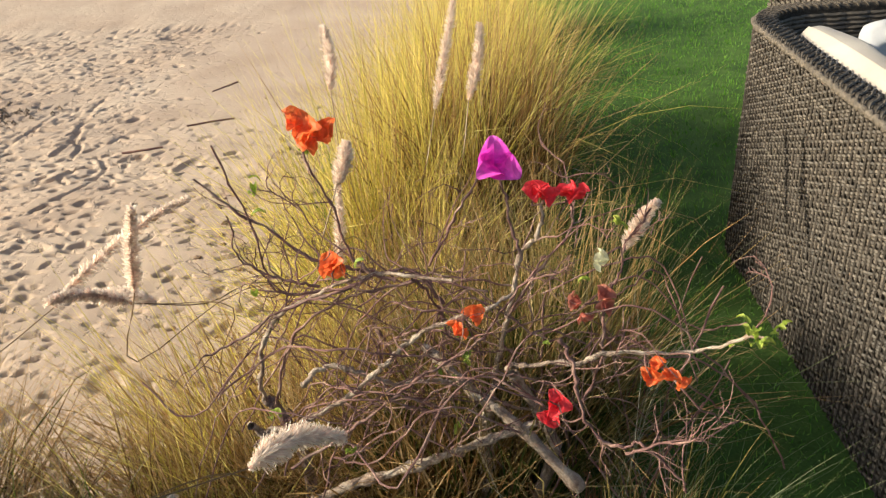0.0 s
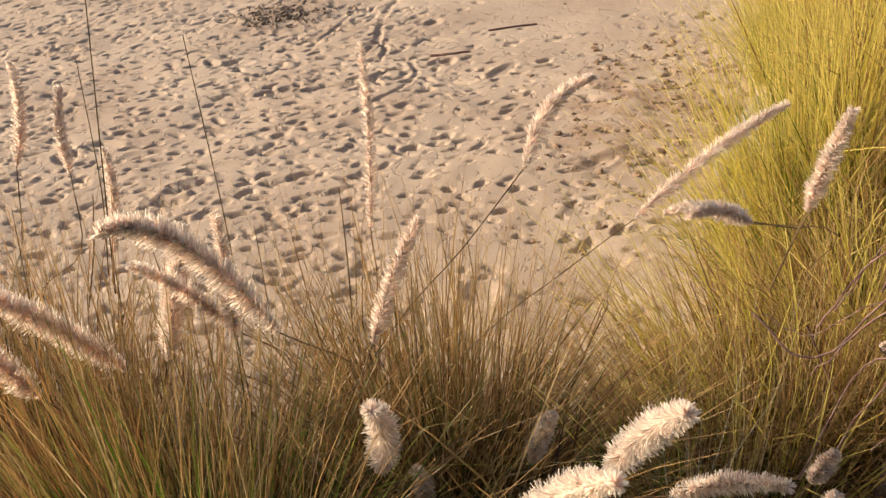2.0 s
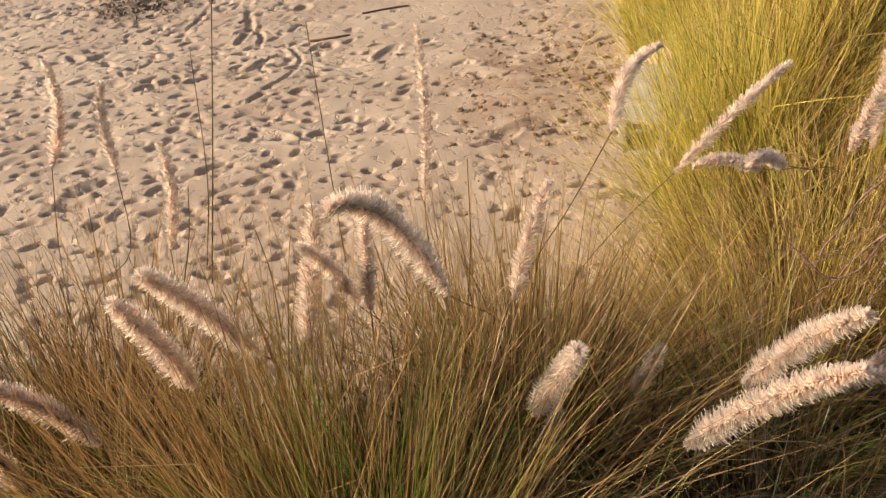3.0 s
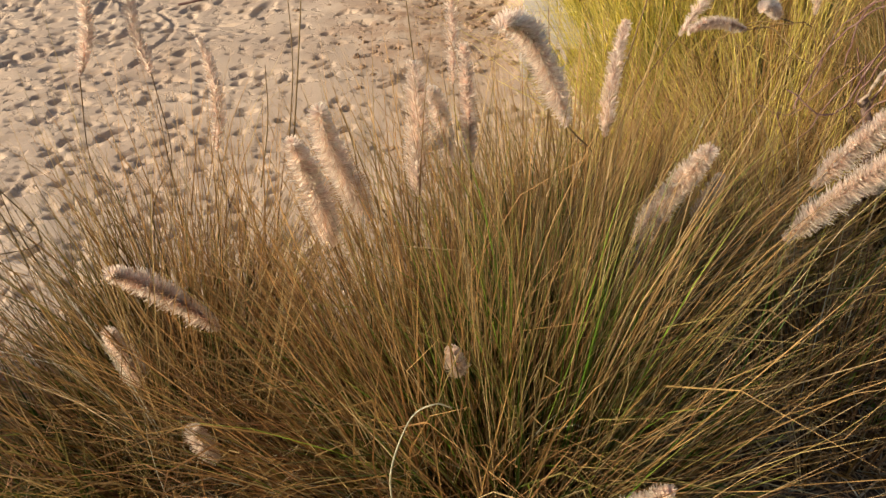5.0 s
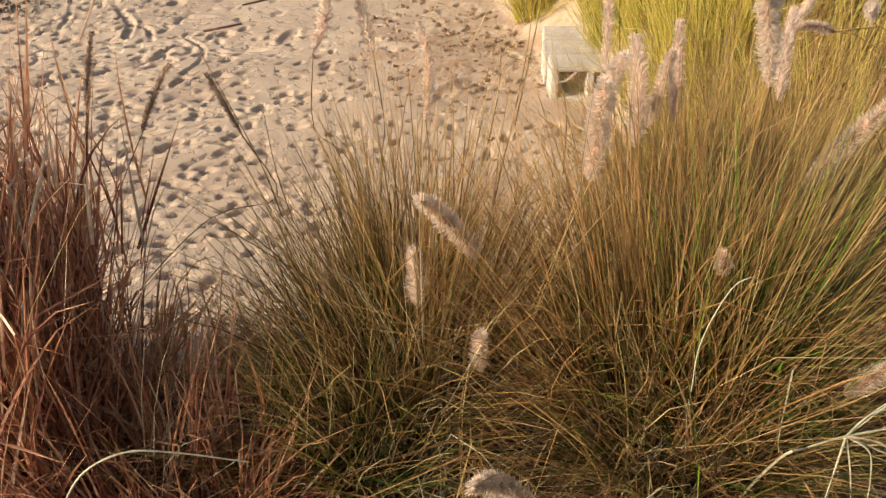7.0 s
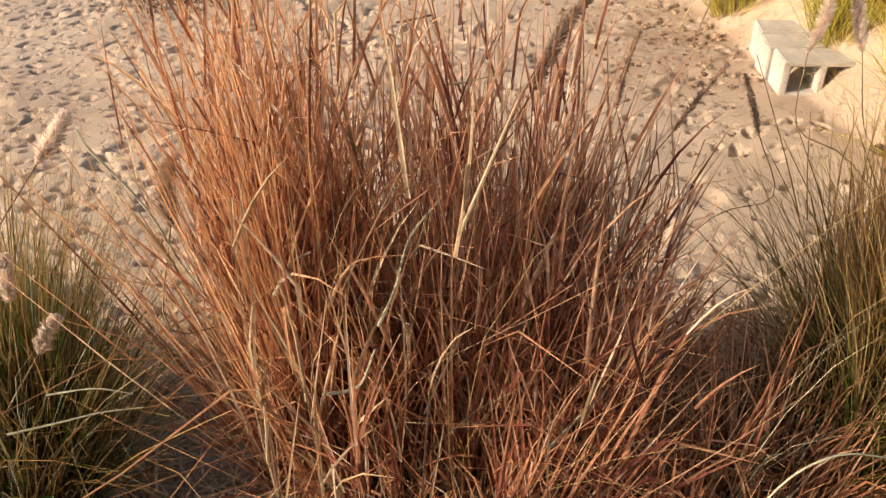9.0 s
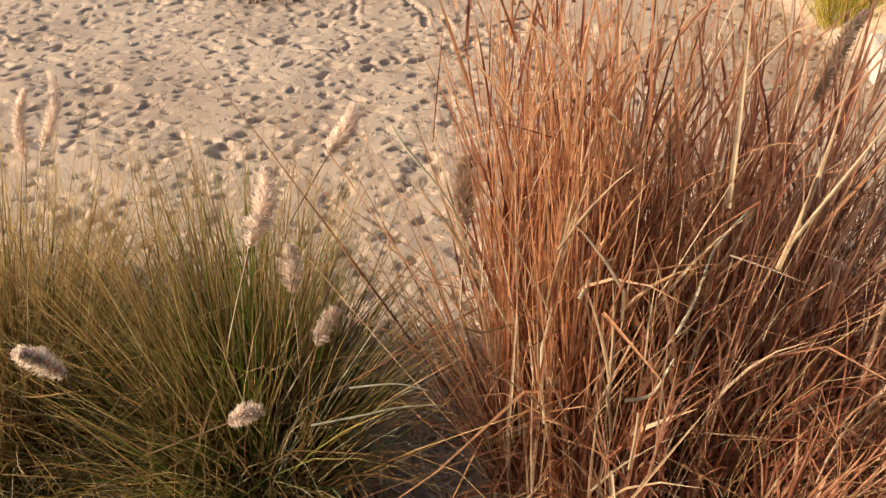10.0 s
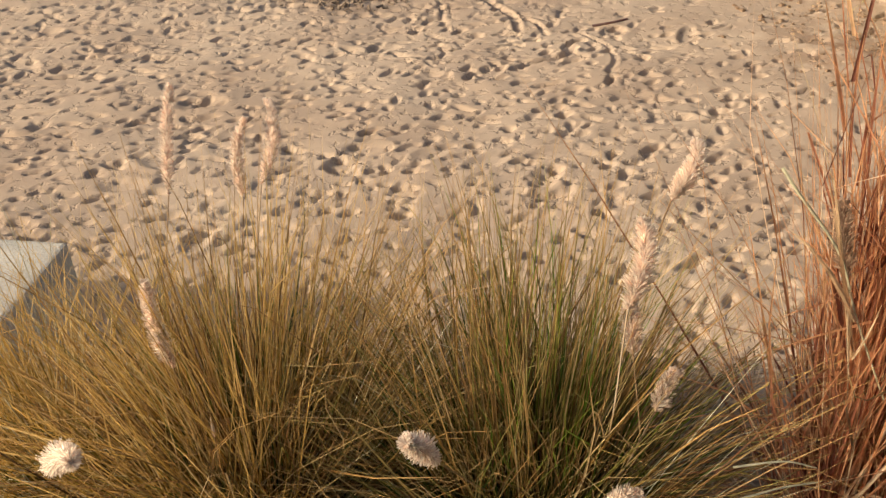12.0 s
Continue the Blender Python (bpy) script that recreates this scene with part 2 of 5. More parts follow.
def smooth_line(points, per=5):
    """A rounded line through the points."""
    p = np.asarray(points, float)
    if len(p) < 3:
        s = np.linspace(0, 1, per + 1)[:, None]
        return p[0] * (1 - s) + p[-1] * s
    q = np.vstack([2 * p[0] - p[1], p, 2 * p[-1] - p[-2]])
    out = []
    for i in range(1, len(q) - 2):
        for s in np.linspace(0, 1, per, endpoint=False):
            a, b, c, d = q[i - 1:i + 3]
            out.append(0.5 * (2 * b + (c - a) * s + (2 * a - 5 * b + 4 * c - d) * s * s + (3 * b - a - 3 * c + d) * s ** 3))
    out.append(p[-1])
    return np.array(out)


def tube(line, radii, sides=6):
    """A closed tube along a line; radii one for each point."""
    p = np.asarray(line, float)
    n = len(p)
    t = np.gradient(p, axis=0)
    t /= np.linalg.norm(t, axis=1)[:, None] + 1e-9
    ref = np.array([0.31, 0.17, 0.93]) if abs(t[0, 2]) < 0.85 else np.array([0.95, 0.2, 0.1])
    a = np.cross(t, ref)
    a /= np.linalg.norm(a, axis=1)[:, None] + 1e-9
    b = np.cross(t, a)
    ang = np.linspace(0, 2 * np.pi, sides, endpoint=False)
    r = np.broadcast_to(np.asarray(radii, float), (n,))
    v = p[:, None] + r[:, None, None] * (np.cos(ang)[None, :, None] * a[:, None] + np.sin(ang)[None, :, None] * b[:, None])
    v = np.vstack([v.reshape(-1, 3), p[:1] - t[:1] * r[0] * 0.3, p[-1:] + t[-1:] * r[-1] * 0.3])
    f = []
    for i in range(n - 1):
        for k in range(sides):
            k2 = (k + 1) % sides
            f.append((i * sides + k, i * sides + k2, (i + 1) * sides + k2, (i + 1) * sides + k))
    e0, e1 = n * sides, n * sides + 1
    for k in range(sides):
        k2 = (k + 1) % sides
        f.append((e0, k2, k, k))
        f.append((e1, (n - 1) * sides + k, (n - 1) * sides + k2, (n - 1) * sides + k2))
    u = np.zeros((len(v), 2))
    u[:n * sides, 1] = np.repeat(np.linspace(0, 1, n), sides)
    u[-1, 1] = 1
    return v, fix(f), u


def fix(f):
    """Quads with a doubled last corner stay as they are; validate() turns them to triangles."""
    return np.array(f)


def box_mesh(lo, hi, bevel, mat, name, parent=None, turn=None, label="", at=None):
    bm = bmesh.new()
    bmesh.ops.create_cube(bm, size=1)
    lo, hi = Vector(lo), Vector(hi)
    for v in bm.verts:
        v.co = Vector([(lo[i] + hi[i]) / 2 + v.co[i] * (hi[i] - lo[i]) for i in range(3)])
    bmesh.ops.bevel(bm, geom=bm.edges[:], offset=bevel, segments=2, affect="EDGES", profile=0.6)
    if turn is not None:
        bm.transform(turn)
    return from_bm(name, bm, mat, parent, label, at)


def from_bm(name, bm, mat, parent=None, label="", at=None):
    origin = Vector(at) if at is not None else (Vector(parent["foot"]) if parent is not None else Vector())
    bm.transform(Matrix.Translation(-origin))
    me = bpy.data.meshes.new(name)
    bm.to_mesh(me)
    bm.free()
    me.materials.append(mat)
    ob = new(name, me)
    ob["foot"] = list(origin)
    if parent is not None:
        ob.parent = parent
    else:
        ob.location = origin
    if label:
        ob["label"] = label
    return ob


# ---- ground ----
BED, BANK = 0.48, 0.85


def bed_edge(x):
    return 1.22 + 0.14 * np.clip(-x - 1.8, -1.5, 4.0)


def ground_plain(x, y):
    """The planted bed and lawn lie higher than the beach; a soft bank leads down."""
    x, y = np.asarray(x, float), np.asarray(y, float)
    a, b = y - bed_edge(x), (-0.42 - x) * 1.5
    d = np.minimum(a, b) - 0.12 * np.exp(-((a - b) / 0.35) ** 2)
    s = np.clip(d / BANK, 0, 1)
    return BED * (1 - s * s * (3 - 2 * s))


def beach_share(x, y):
    d = np.minimum(y - bed_edge(x), (-0.42 - x) * 1.5)
    return np.clip((d - 0.15) / 0.6, 0, 1)


def spread(mid, far, growth=1.25):
    """Grid lines: the given ones, then ever wider steps out to the horizon."""
    up, w = [mid[-1]], mid[-1] - mid[-2]
    while up[-1] < far:
        w *= growth
        up.append(up[-1] + w)
    down, w = [mid[0]], mid[1] - mid[0]
    while down[-1] > -far:
        w *= growth
        down.append(down[-1] - w)
    return np.array(down[:0:-1] + list(mid) + up[1:])


gx = spread(np.arange(-7.6, -0.25, 0.0122), 400)
gy = spread(np.concatenate([np.arange(1.5, 5.4, 0.0100), np.arange(5.4, 8.3, 0.0190)]), 400)
GX, GY = np.meshgrid(gx, gy, indexing="ij")
near = np.exp(-np.maximum(0, np.hypot(np.maximum(0, np.abs(GX + 4) - 6), np.maximum(0, GY - 9))) / 3)
relief = np.zeros_like(GX)
for scale, amp in ((0.9, 0.006), (0.35, 0.002), (0.12, 0.0006)):
    for _ in range(5):
        a, ph = rng.uniform(0, 2 * np.pi), rng.uniform(0, 7, 2)
        k = 2 * np.pi / (scale * rng.uniform(0.7, 1.4))
        relief += amp * 0.5 * np.sin(k * (GX * np.cos(a) + GY * np.sin(a)) + ph[0] + 1.3 * np.sin(0.6 * k * (GY * np.cos(a) - GX * np.sin(a)) + ph[1]))
relief *= near


def smooth_patch(x, y):
    """Untrodden sand, where the wind has smoothed it."""
    return np.clip(1.25 - np.hypot((x + 2.3) / 0.95, (y - 7.2) / 1.75), 0, 1) ** 0.5


relief *= 1 - 0.75 * smooth_patch(GX, GY)


def press(x, y, ra, rb, turn, depth, rim=0.35):
    """A trodden hollow with a raised rim."""
    reach = 2.2 * max(ra, rb)
    i0, i1 = np.searchsorted(gx, (x - reach, x + reach))
    j0, j1 = np.searchsorted(gy, (y - reach, y + reach))
    if i1 - i0 < 2 or j1 - j0 < 2:
        return
    X, Y = GX[i0:i1, j0:j1] - x, GY[i0:i1, j0:j1] - y
    c, s = np.cos(turn), np.sin(turn)
    q = np.hypot((X * c + Y * s) / ra, (Y * c - X * s) / rb)
    relief[i0:i1, j0:j1] += depth * (-np.exp(-(q ** 4.5) * 0.9) + rim * np.exp(-((q - 1.35) / 0.38) ** 2))


for _ in range(13500):
    x, y = rng.uniform(-8.4, -0.5), rng.uniform(1.5, 8.6)
    if beach_share(x, y) < rng.uniform(0.1, 0.9) or rng.uniform() < 1.3 * smooth_patch(x, y):
        continue
    if rng.uniform() < np.clip((x + 3.0) * 0.5, 0, 0.6):
        continue
    size = 0.008 + 0.014 * rng.uniform() ** 1.7
    press(x, y, size * rng.uniform(1.2, 2.8), size, rng.normal(0.25, 0.45), size * (0.65 + 0.75 * rng.uniform()), 0.06)


for _ in range(90):
    x, y = rng.uniform(-8, -0.6), rng.uniform(1.8, 8.0)
    if beach_share(x, y) > 0.5 and rng.uniform() > 1.2 * smooth_patch(x, y):
        press(x, y, rng.uniform(0.06, 0.12), rng.uniform(0.04, 0.06), rng.normal(0.4, 0.8), rng.uniform(0.009, 0.018))


def furrow(points, width, depth):
    line = smooth_line([(px, py, 0) for px, py in points], 6)
    for px, py, _ in line:
        press(px, py, width, width, 0, depth, 0.25)


furrow([(-3.50, 6.25), (-3.40, 5.75), (-3.31, 5.45), (-3.32, 5.2)], 0.03, 0.020)
furrow([(-3.31, 5.45), (-3.20, 5.32), (-3.17, 5.12)], 0.022, 0.015)
furrow([(-2.95, 5.10), (-2.86, 4.92), (-2.88, 4.66), (-2.97, 4.5)], 0.020, 0.013)
furrow([(-3.05, 4.98), (-3.12, 4.86), (-3.02, 4.74)], 0.022, 0.014)
furrow([(-3.32, 4.72), (-3.14, 4.78), (-3.06, 4.9)], 0.032, 0.017)
furrow([(-3.75, 6.1), (-3.72, 5.7), (-3.76, 5.45)], 0.022, 0.014)
GZ = ground_plain(GX, GY) + relief * beach_share(GX, GY) + np.where(beach_share(GX, GY) < 0.05, -0.004, 0)
ni, nj = GX.shape
idx = np.arange(ni * nj).reshape(ni, nj)
quads = np.stack([idx[:-1, :-1], idx[1:, :-1], idx[1:, 1:], idx[:-1, 1:]], -1).reshape(-1, 4)
tagged(mesh_of("ground", np.stack([GX, GY, GZ], -1).reshape(-1, 3), quads, SAND, smooth=True), "warm beige beach sand trodden full of shallow footprints", "sand", kind="structure")


def floor_z(x, y):
    return float(ground_plain(x, y))


# bed soil with litter under the plants, and the lawn beside it
def sheet(name, xs, ys, lift, mat, keep, label, category):
    X, Y = np.meshgrid(xs, ys, indexing="ij")
    Z = ground_plain(X, Y) + lift + 0.004 * np.sin(X * 31 + 2 * np.sin(Y * 17)) * np.cos(Y * 27)
    ids = np.arange(X.size).reshape(X.shape)
    q = np.stack([ids[:-1, :-1], ids[1:, :-1], ids[1:, 1:], ids[:-1, 1:]], -1).reshape(-1, 4)
    q = q[keep((X[:-1, :-1] + X[1:, 1:]) / 2, (Y[:-1, :-1] + Y[1:, 1:]) / 2).ravel()]
    return tagged(mesh_of(name, np.stack([X, Y, Z], -1).reshape(-1, 3), q, mat, smooth=True), label, category, kind="structure")


FEET = [(-1.80, 0.82), (-1.52, 1.30), (-2.32, 1.00), (-3.30, 1.08), (-3.05, 1.05), (-4.12, 1.20), (-4.63, 1.32), (-5.00, 1.46),
        (-0.90, 1.84), (-1.12, 1.16), (-0.80, 2.78), (-0.42, 2.80), (-0.10, 1.92), (-0.45, 1.60)]


def in_bed(x, y):
    wob = 0.06 * np.sin(x * 4.3 + y * 3 + np.sin(x * 2.1)) + 0.045 * np.sin(x * 11.7 - y * 7) + 0.03 * np.sin(x * 29 + y * 17)
    d = np.full_like(x, 9.0)
    for fx, fy in FEET:
        d = np.minimum(d, np.hypot(x - fx, y - fy) + (0.13 if fy > 1.7 or fx < -3.2 else 0.0))
    return (d + wob < 0.33) | ((y > -0.4) & (y < 1.15 + wob - 0.35 * (x < -2.9 + wob)) & (x > -6.2) & (x < 0.1 + wob))


sheet("soil", np.arange(-6.2, 0.5, 0.025), np.arange(-0.2, 3.2, 0.025), 0.012, SOIL, in_bed, "brown soil with dry grass litter under the plants", "soil")
sheet("lawn", np.concatenate([np.arange(-24, -8, 0.5), np.arange(-8, 1, 0.05), np.arange(1, 24, 0.5)]),
      np.concatenate([np.arange(-30, -1, 0.5), np.arange(-1, 1, 0.04), np.arange(1, 40, 0.3)]), 0.02, LAWN, lambda x, y: ((x > -0.35) | (y < 0.12 + 0.06 * np.sin(x * 5.1) + 0.04 * np.sin(x * 13.7))), "short green lawn beside the planted bed", "lawn")

# lawn blades
n = 50000
bx = -0.3 + 3.5 * rng.uniform(0, 1, n) ** 1.2
by = rng.uniform(1.0, 8.5, n)
bz = ground_plain(bx, by) + 0.012
h, a, w = rng.uniform(0.014, 0.036, n), rng.uniform(0, 2 * np.pi, n), rng.uniform(0.0012, 0.0024, n)
lean, la = rng.uniform(0, 0.028, n), rng.uniform(0, 2 * np.pi, n)
sx, sy = np.cos(a) * w, np.sin(a) * w
tx, ty = lean * np.cos(la), lean * np.sin(la)
v = np.stack([np.stack([bx - sx, by - sy, bz], -1), np.stack([bx + sx, by + sy, bz], -1),
              np.stack([bx + sx * 0.8 + tx * 0.35, by + sy * 0.8 + ty * 0.35, bz + h * 0.6], -1), np.stack([bx - sx * 0.8 + tx * 0.35, by - sy * 0.8 + ty * 0.35, bz + h * 0.6], -1),
              np.stack([bx + tx, by + ty, bz + h], -1)], 1).reshape(-1, 3)
o = np.arange(n)[:, None] * 5
f = np.vstack([o + [0, 1, 2], o + [0, 2, 3], o + [3, 2, 4]])
u = np.tile([[0, 0], [1, 0], [1, 0.6], [0, 0.6], [0.5, 1]], (n, 1))
tagged(mesh_of("lawn_grass", v, f, TURF, uv=u), "short mown bright green lawn grass", "grass", kind="stuff")


# ---- grasses ----
def blades(n, cx, cy, r0, length, lean, droop, width, toward=(0, 0), K=6, kink=0.16, upright=0.0, clump=6):
    """n curved blades fanning out of a tuft, in loose bunches."""
    m = max(1, n // clump)
    g = rng.integers(0, m, n)
    rr, ang = np.sqrt(rng.uniform(0, 1, m)), rng.uniform(0, 2 * np.pi, m)
    out = (ang + rng.normal(0, 0.75, m))[g] + rng.normal(0, 0.16, n)
    th0 = np.abs(lean * rr ** 1.2 * rng.uniform(0.3, 1.3, m) + rng.normal(0, 0.15, m)) * (1 - upright * rng.uniform(0, 1, m))
    th0 = np.abs(th0[g] * rng.uniform(0.8, 1.2, n) + rng.normal(0, 0.05, n))
    dr = (droop * rng.gamma(1.3, 0.75, m) * (0.4 + 0.8 * rr))[g] * rng.uniform(0.5, 1.5, n)
    turn = rng.normal(0, 0.6, m)[g] + rng.normal(0, 0.3, n)
    rr, ang = rr[g], ang[g]
    x0 = cx + r0 * rr * np.cos(ang) + rng.normal(0, 0.006, n)
    y0 = cy + r0 * rr * np.sin(ang) + rng.normal(0, 0.006, n)
    L = (length[0] + (length[1] - length[0]) * rng.uniform(0, 1, n) ** 1.5) * (1 - 0.1 * rr)
    s = np.linspace(0, 1, K)
    th = th0[:, None] + dr[:, None] * s[None] ** 1.7
    broken = rng.uniform(0, 1, n) < kink
    at = rng.uniform(0.45, 0.9, n)
    th = th + np.where(broken[:, None] & (s[None] > at[:, None]), rng.uniform(0.4, 1.5, n)[:, None], 0)
    th = np.minimum(th, 2.5)
    az = out[:, None] + turn[:, None] * s[None] + rng.normal(0, 0.35, n)[:, None] * np.sin(s[None] * 5 + rng.uniform(0, 6, n)[:, None])
    dx, dy, dz = np.sin(th) * np.cos(az) + toward[0] * s[None] ** 1.2, np.sin(th) * np.sin(az) + toward[1] * s[None] ** 1.2, np.cos(th)
    seg = (L / (K - 1))[:, None]
    px = x0[:, None] + np.concatenate([np.zeros((n, 1)), np.cumsum((dx[:, 1:] + dx[:, :-1]) / 2 * seg, 1)], 1)
    py = y0[:, None] + np.concatenate([np.zeros((n, 1)), np.cumsum((dy[:, 1:] + dy[:, :-1]) / 2 * seg, 1)], 1)
    z0 = ground_plain(x0, y0)
    pz = z0[:, None] + np.concatenate([np.zeros((n, 1)), np.cumsum((dz[:, 1:] + dz[:, :-1]) / 2 * seg, 1)], 1)
    pz = np.maximum(pz, ground_plain(px, py) + 0.012 + 0.02 * rng.uniform(0, 1, n)[:, None])
    tw = out + np.pi / 2 + rng.normal(0, 0.7, n)
    wd = (rng.uniform(width[0], width[1], n)[:, None] * np.clip(1.02 - s[None] ** 2.2, 0.04, 1)) / 2
    sx, sy = np.cos(tw)[:, None] * wd, np.sin(tw)[:, None] * wd
    sz = rng.normal(0, 0.3, n)[:, None] * wd
    fold = wd * 0.5
    P = np.stack([px, py, pz], -1)
    left = P + np.stack([sx, sy, sz], -1)
    right = P - np.stack([sx, sy, sz], -1)
    mid = P + np.stack([-sy / (wd + 1e-9) * fold, sx / (wd + 1e-9) * fold, np.zeros_like(px)], -1)
    V = np.stack([left, mid, right], 2).reshape(-1, 3)
    base = (np.arange(n) * K * 3)[:, None, None] + (np.arange(K - 1) * 3)[None, :, None]
    F = np.concatenate([base + np.array([0, 1, 4, 3]), base + np.array([1, 2, 5, 4])], 2).reshape(-1, 4)
    U = np.stack([np.tile(np.array([0, 0.5, 1.0]), n * K), np.repeat(np.tile(s, n), 3)], -1)
    return V, F, U


def leafed(n, cx, cy, r0, height, lean, leaf=(0.12, 0.32), width=(0.0025, 0.0068), per=5, toward=(0.0, 0.0)):
    """Dry culms with leaves set along them: stiff stems, each leaf going up and out, many broken."""
    rr, ang = np.sqrt(rng.uniform(0, 1, n)), rng.uniform(0, 2 * np.pi, n)
    x0, y0 = cx + r0 * rr * np.cos(ang), cy + r0 * rr * np.sin(ang)
    h = rng.uniform(height[0], height[1], n)
    th = np.abs(rng.normal(0, lean, n))
    az = ang + rng.normal(0, 1.0, n)
    top = np.stack([np.sin(th) * np.cos(az) + toward[0], np.sin(th) * np.sin(az) + toward[1], np.cos(th)], -1)
    foot = np.stack([x0, y0, ground_plain(x0, y0)], -1)

    def ribbon(start, way, length, wd, bend, K):
        m = len(start)
        t = np.linspace(0, 1, K)
        side = np.cross(way, rng.normal(0, 1, (m, 3)))
        side /= np.linalg.norm(side, axis=1)[:, None] + 1e-9
        fall = np.stack([way[:, 0], way[:, 1], -np.abs(way[:, 2])], -1) * 0.6 + rng.normal(0, 0.3, (m, 3))
        at = np.where(rng.uniform(0, 1, m) < 0.22, rng.uniform(0.35, 0.85, m), 2.0)
        step = way[:, None] + bend[:, None, None] * fall[:, None] * t[None, :, None] ** 1.5
        step = np.where((t[None] > at[:, None])[:, :, None], step + fall[:, None] * 1.4, step)
        step /= np.linalg.norm(step, axis=2)[:, :, None]
        P = start[:, None] + np.concatenate([np.zeros((m, 1, 3)), np.cumsum(step[:, 1:] * (length / (K - 1))[:, None, None], 1)], 1)
        P[:, :, 2] = np.maximum(P[:, :, 2], ground_plain(P[:, :, 0], P[:, :, 1]) + 0.014)
        w = wd[:, None] * np.clip(1.02 - t[None] ** 2.4, 0.06, 1) / 2
        off = side[:, None] * w[:, :, None]
        mid = P + np.cross(step, side[:, None]) * (w * 0.5)[:, :, None]
        V = np.stack([P + off, mid, P - off], 2).reshape(-1, 3)
        b = (np.arange(m) * K * 3)[:, None, None] + (np.arange(K - 1) * 3)[None, :, None]
        F = np.concatenate([b + np.array([0, 1, 4, 3]), b + np.array([1, 2, 5, 4])], 2).reshape(-1, 4)
        U = np.stack([np.tile([0, 0.5, 1.0], m * K), np.repeat(np.tile(t, m), 3)], -1)
        return V, F, U

    out = [ribbon(foot, top, h, rng.uniform(0.0025, 0.0045, n), rng.uniform(0, 0.25, n), 5)]
    k = np.repeat(np.arange(n), per)
    f = rng.uniform(0.15, 0.95, len(k))
    start = foot[k] + top[k] * (h[k] * f)[:, None]
    way = top[k] + rng.normal(0, 0.20, (len(k), 3)) * np.array([1, 1, 0.4])
    way /= np.linalg.norm(way, axis=1)[:, None]
    out.append(ribbon(start, way, rng.uniform(leaf[0], leaf[1], len(k)), rng.uniform(width[0], width[1], len(k)), rng.gamma(1.2, 0.28, len(k)), 5))
    return out


def plume(parent, root, base, tip, hairs=2300, fat=None, hue=None, arch=0.11):
    """A seed head of fine bristles between base and tip, on a thin stalk from the tuft."""
    root, base, tip = (np.asarray(q, float) for q in (root, base, tip))
    axis = tip - base
    ln = np.linalg.norm(axis)
    d = axis / ln
    if ln > 0.36:
        tip = base + d * 0.36
        axis, ln = tip - base, 0.36
    fat = fat or 0.032 + 0.13 * min(ln, 0.22)
    sag = np.array([0, 0, -arch * ln * math.hypot(d[0], d[1])])
    side = np.cross(d, [0, 0, 1.0])
    side = side / (np.linalg.norm(side) + 1e-9)
    bend = rng.normal(0, 0.05) * ln
    hairs = hairs or int(900 + 9500 * ln)
    # bristles stand in whorls along the head
    rings = max(8, int(ln / 0.0055))
    s = np.clip((rng.integers(0, rings, hairs) + 0.5 + rng.normal(0, 0.17, hairs)) / rings, 0, 1)
    c = base + s[:, None] * axis + (4 * s * (1 - s))[:, None] * (-sag + side * bend)
    shape = np.clip(np.sqrt(np.clip(s * 7, 0.1, 1)) * (1 - 0.55 * s ** 3), 0.15, 1)
    e1, e2 = side, np.cross(d, side)
    a = rng.uniform(0, 2 * np.pi, hairs)
    radial = np.cos(a)[:, None] * e1 + np.sin(a)[:, None] * e2
    slope = rng.uniform(0.35, 1.0, hairs)[:, None]
    way = radial + d * slope
    way /= np.linalg.norm(way, axis=1)[:, None]
    stout = rng.uniform(0.8, 1.15, rings + 1)[np.minimum((s * rings).astype(int), rings)]
    hl = (fat * shape * stout * (0.55 + 0.55 * rng.uniform(0, 1, hairs)))[:, None]
    across = np.cross(way, radial + rng.normal(0, 0.4, (hairs, 3)))
    across /= np.linalg.norm(across, axis=1)[:, None] + 1e-9
    w = rng.uniform(0.0003, 0.0007, hairs)[:, None]
    start = c + radial * 0.0015
    midp = start + way * hl * 0.45
    V = np.stack([start - across * w * 1.6, start + across * w * 1.6, midp + across * w, start + way * hl, midp - across * w], 1).reshape(-1, 3)
    o = np.arange(hairs)[:, None] * 5
    F = np.vstack([o + [0, 1, 2, 4], o + [4, 2, 3, 3]])
    U = np.tile([[0, 0], [1, 0], [1, 0.5], [0.5, 1], [0, 0.5]], (hairs, 1))
    p = Pile()
    p.add(V, F, U)
    sc = np.linspace(0, 1, 9)
    core = base + sc[:, None] * axis + (4 * sc * (1 - sc))[:, None] * (-sag + side * bend)
    p.add(*tube(core, 0.0034 * np.clip(np.sin(np.pi * (0.1 + 0.86 * sc)), 0.15, 1), 6))
    head = p.build("plume", hue or PLUME, parent)
    far = np.linalg.norm(base - root)
    m1 = root + (base - root) * 0.5 + np.array([0, 0, 0.10 * far]) if far > 0.15 else (root + base) / 2
    m2 = base - d * min(0.16, far * 0.3)
    st = Pile()
    st.add(*tube(smooth_line([root, (root + m1) / 2 + [0, 0, 0.01], m1 * 0.6 + m2 * 0.4, m2, base], 4), 0.0013, 4))
    st.build("stalk", STALK, head)
    return head


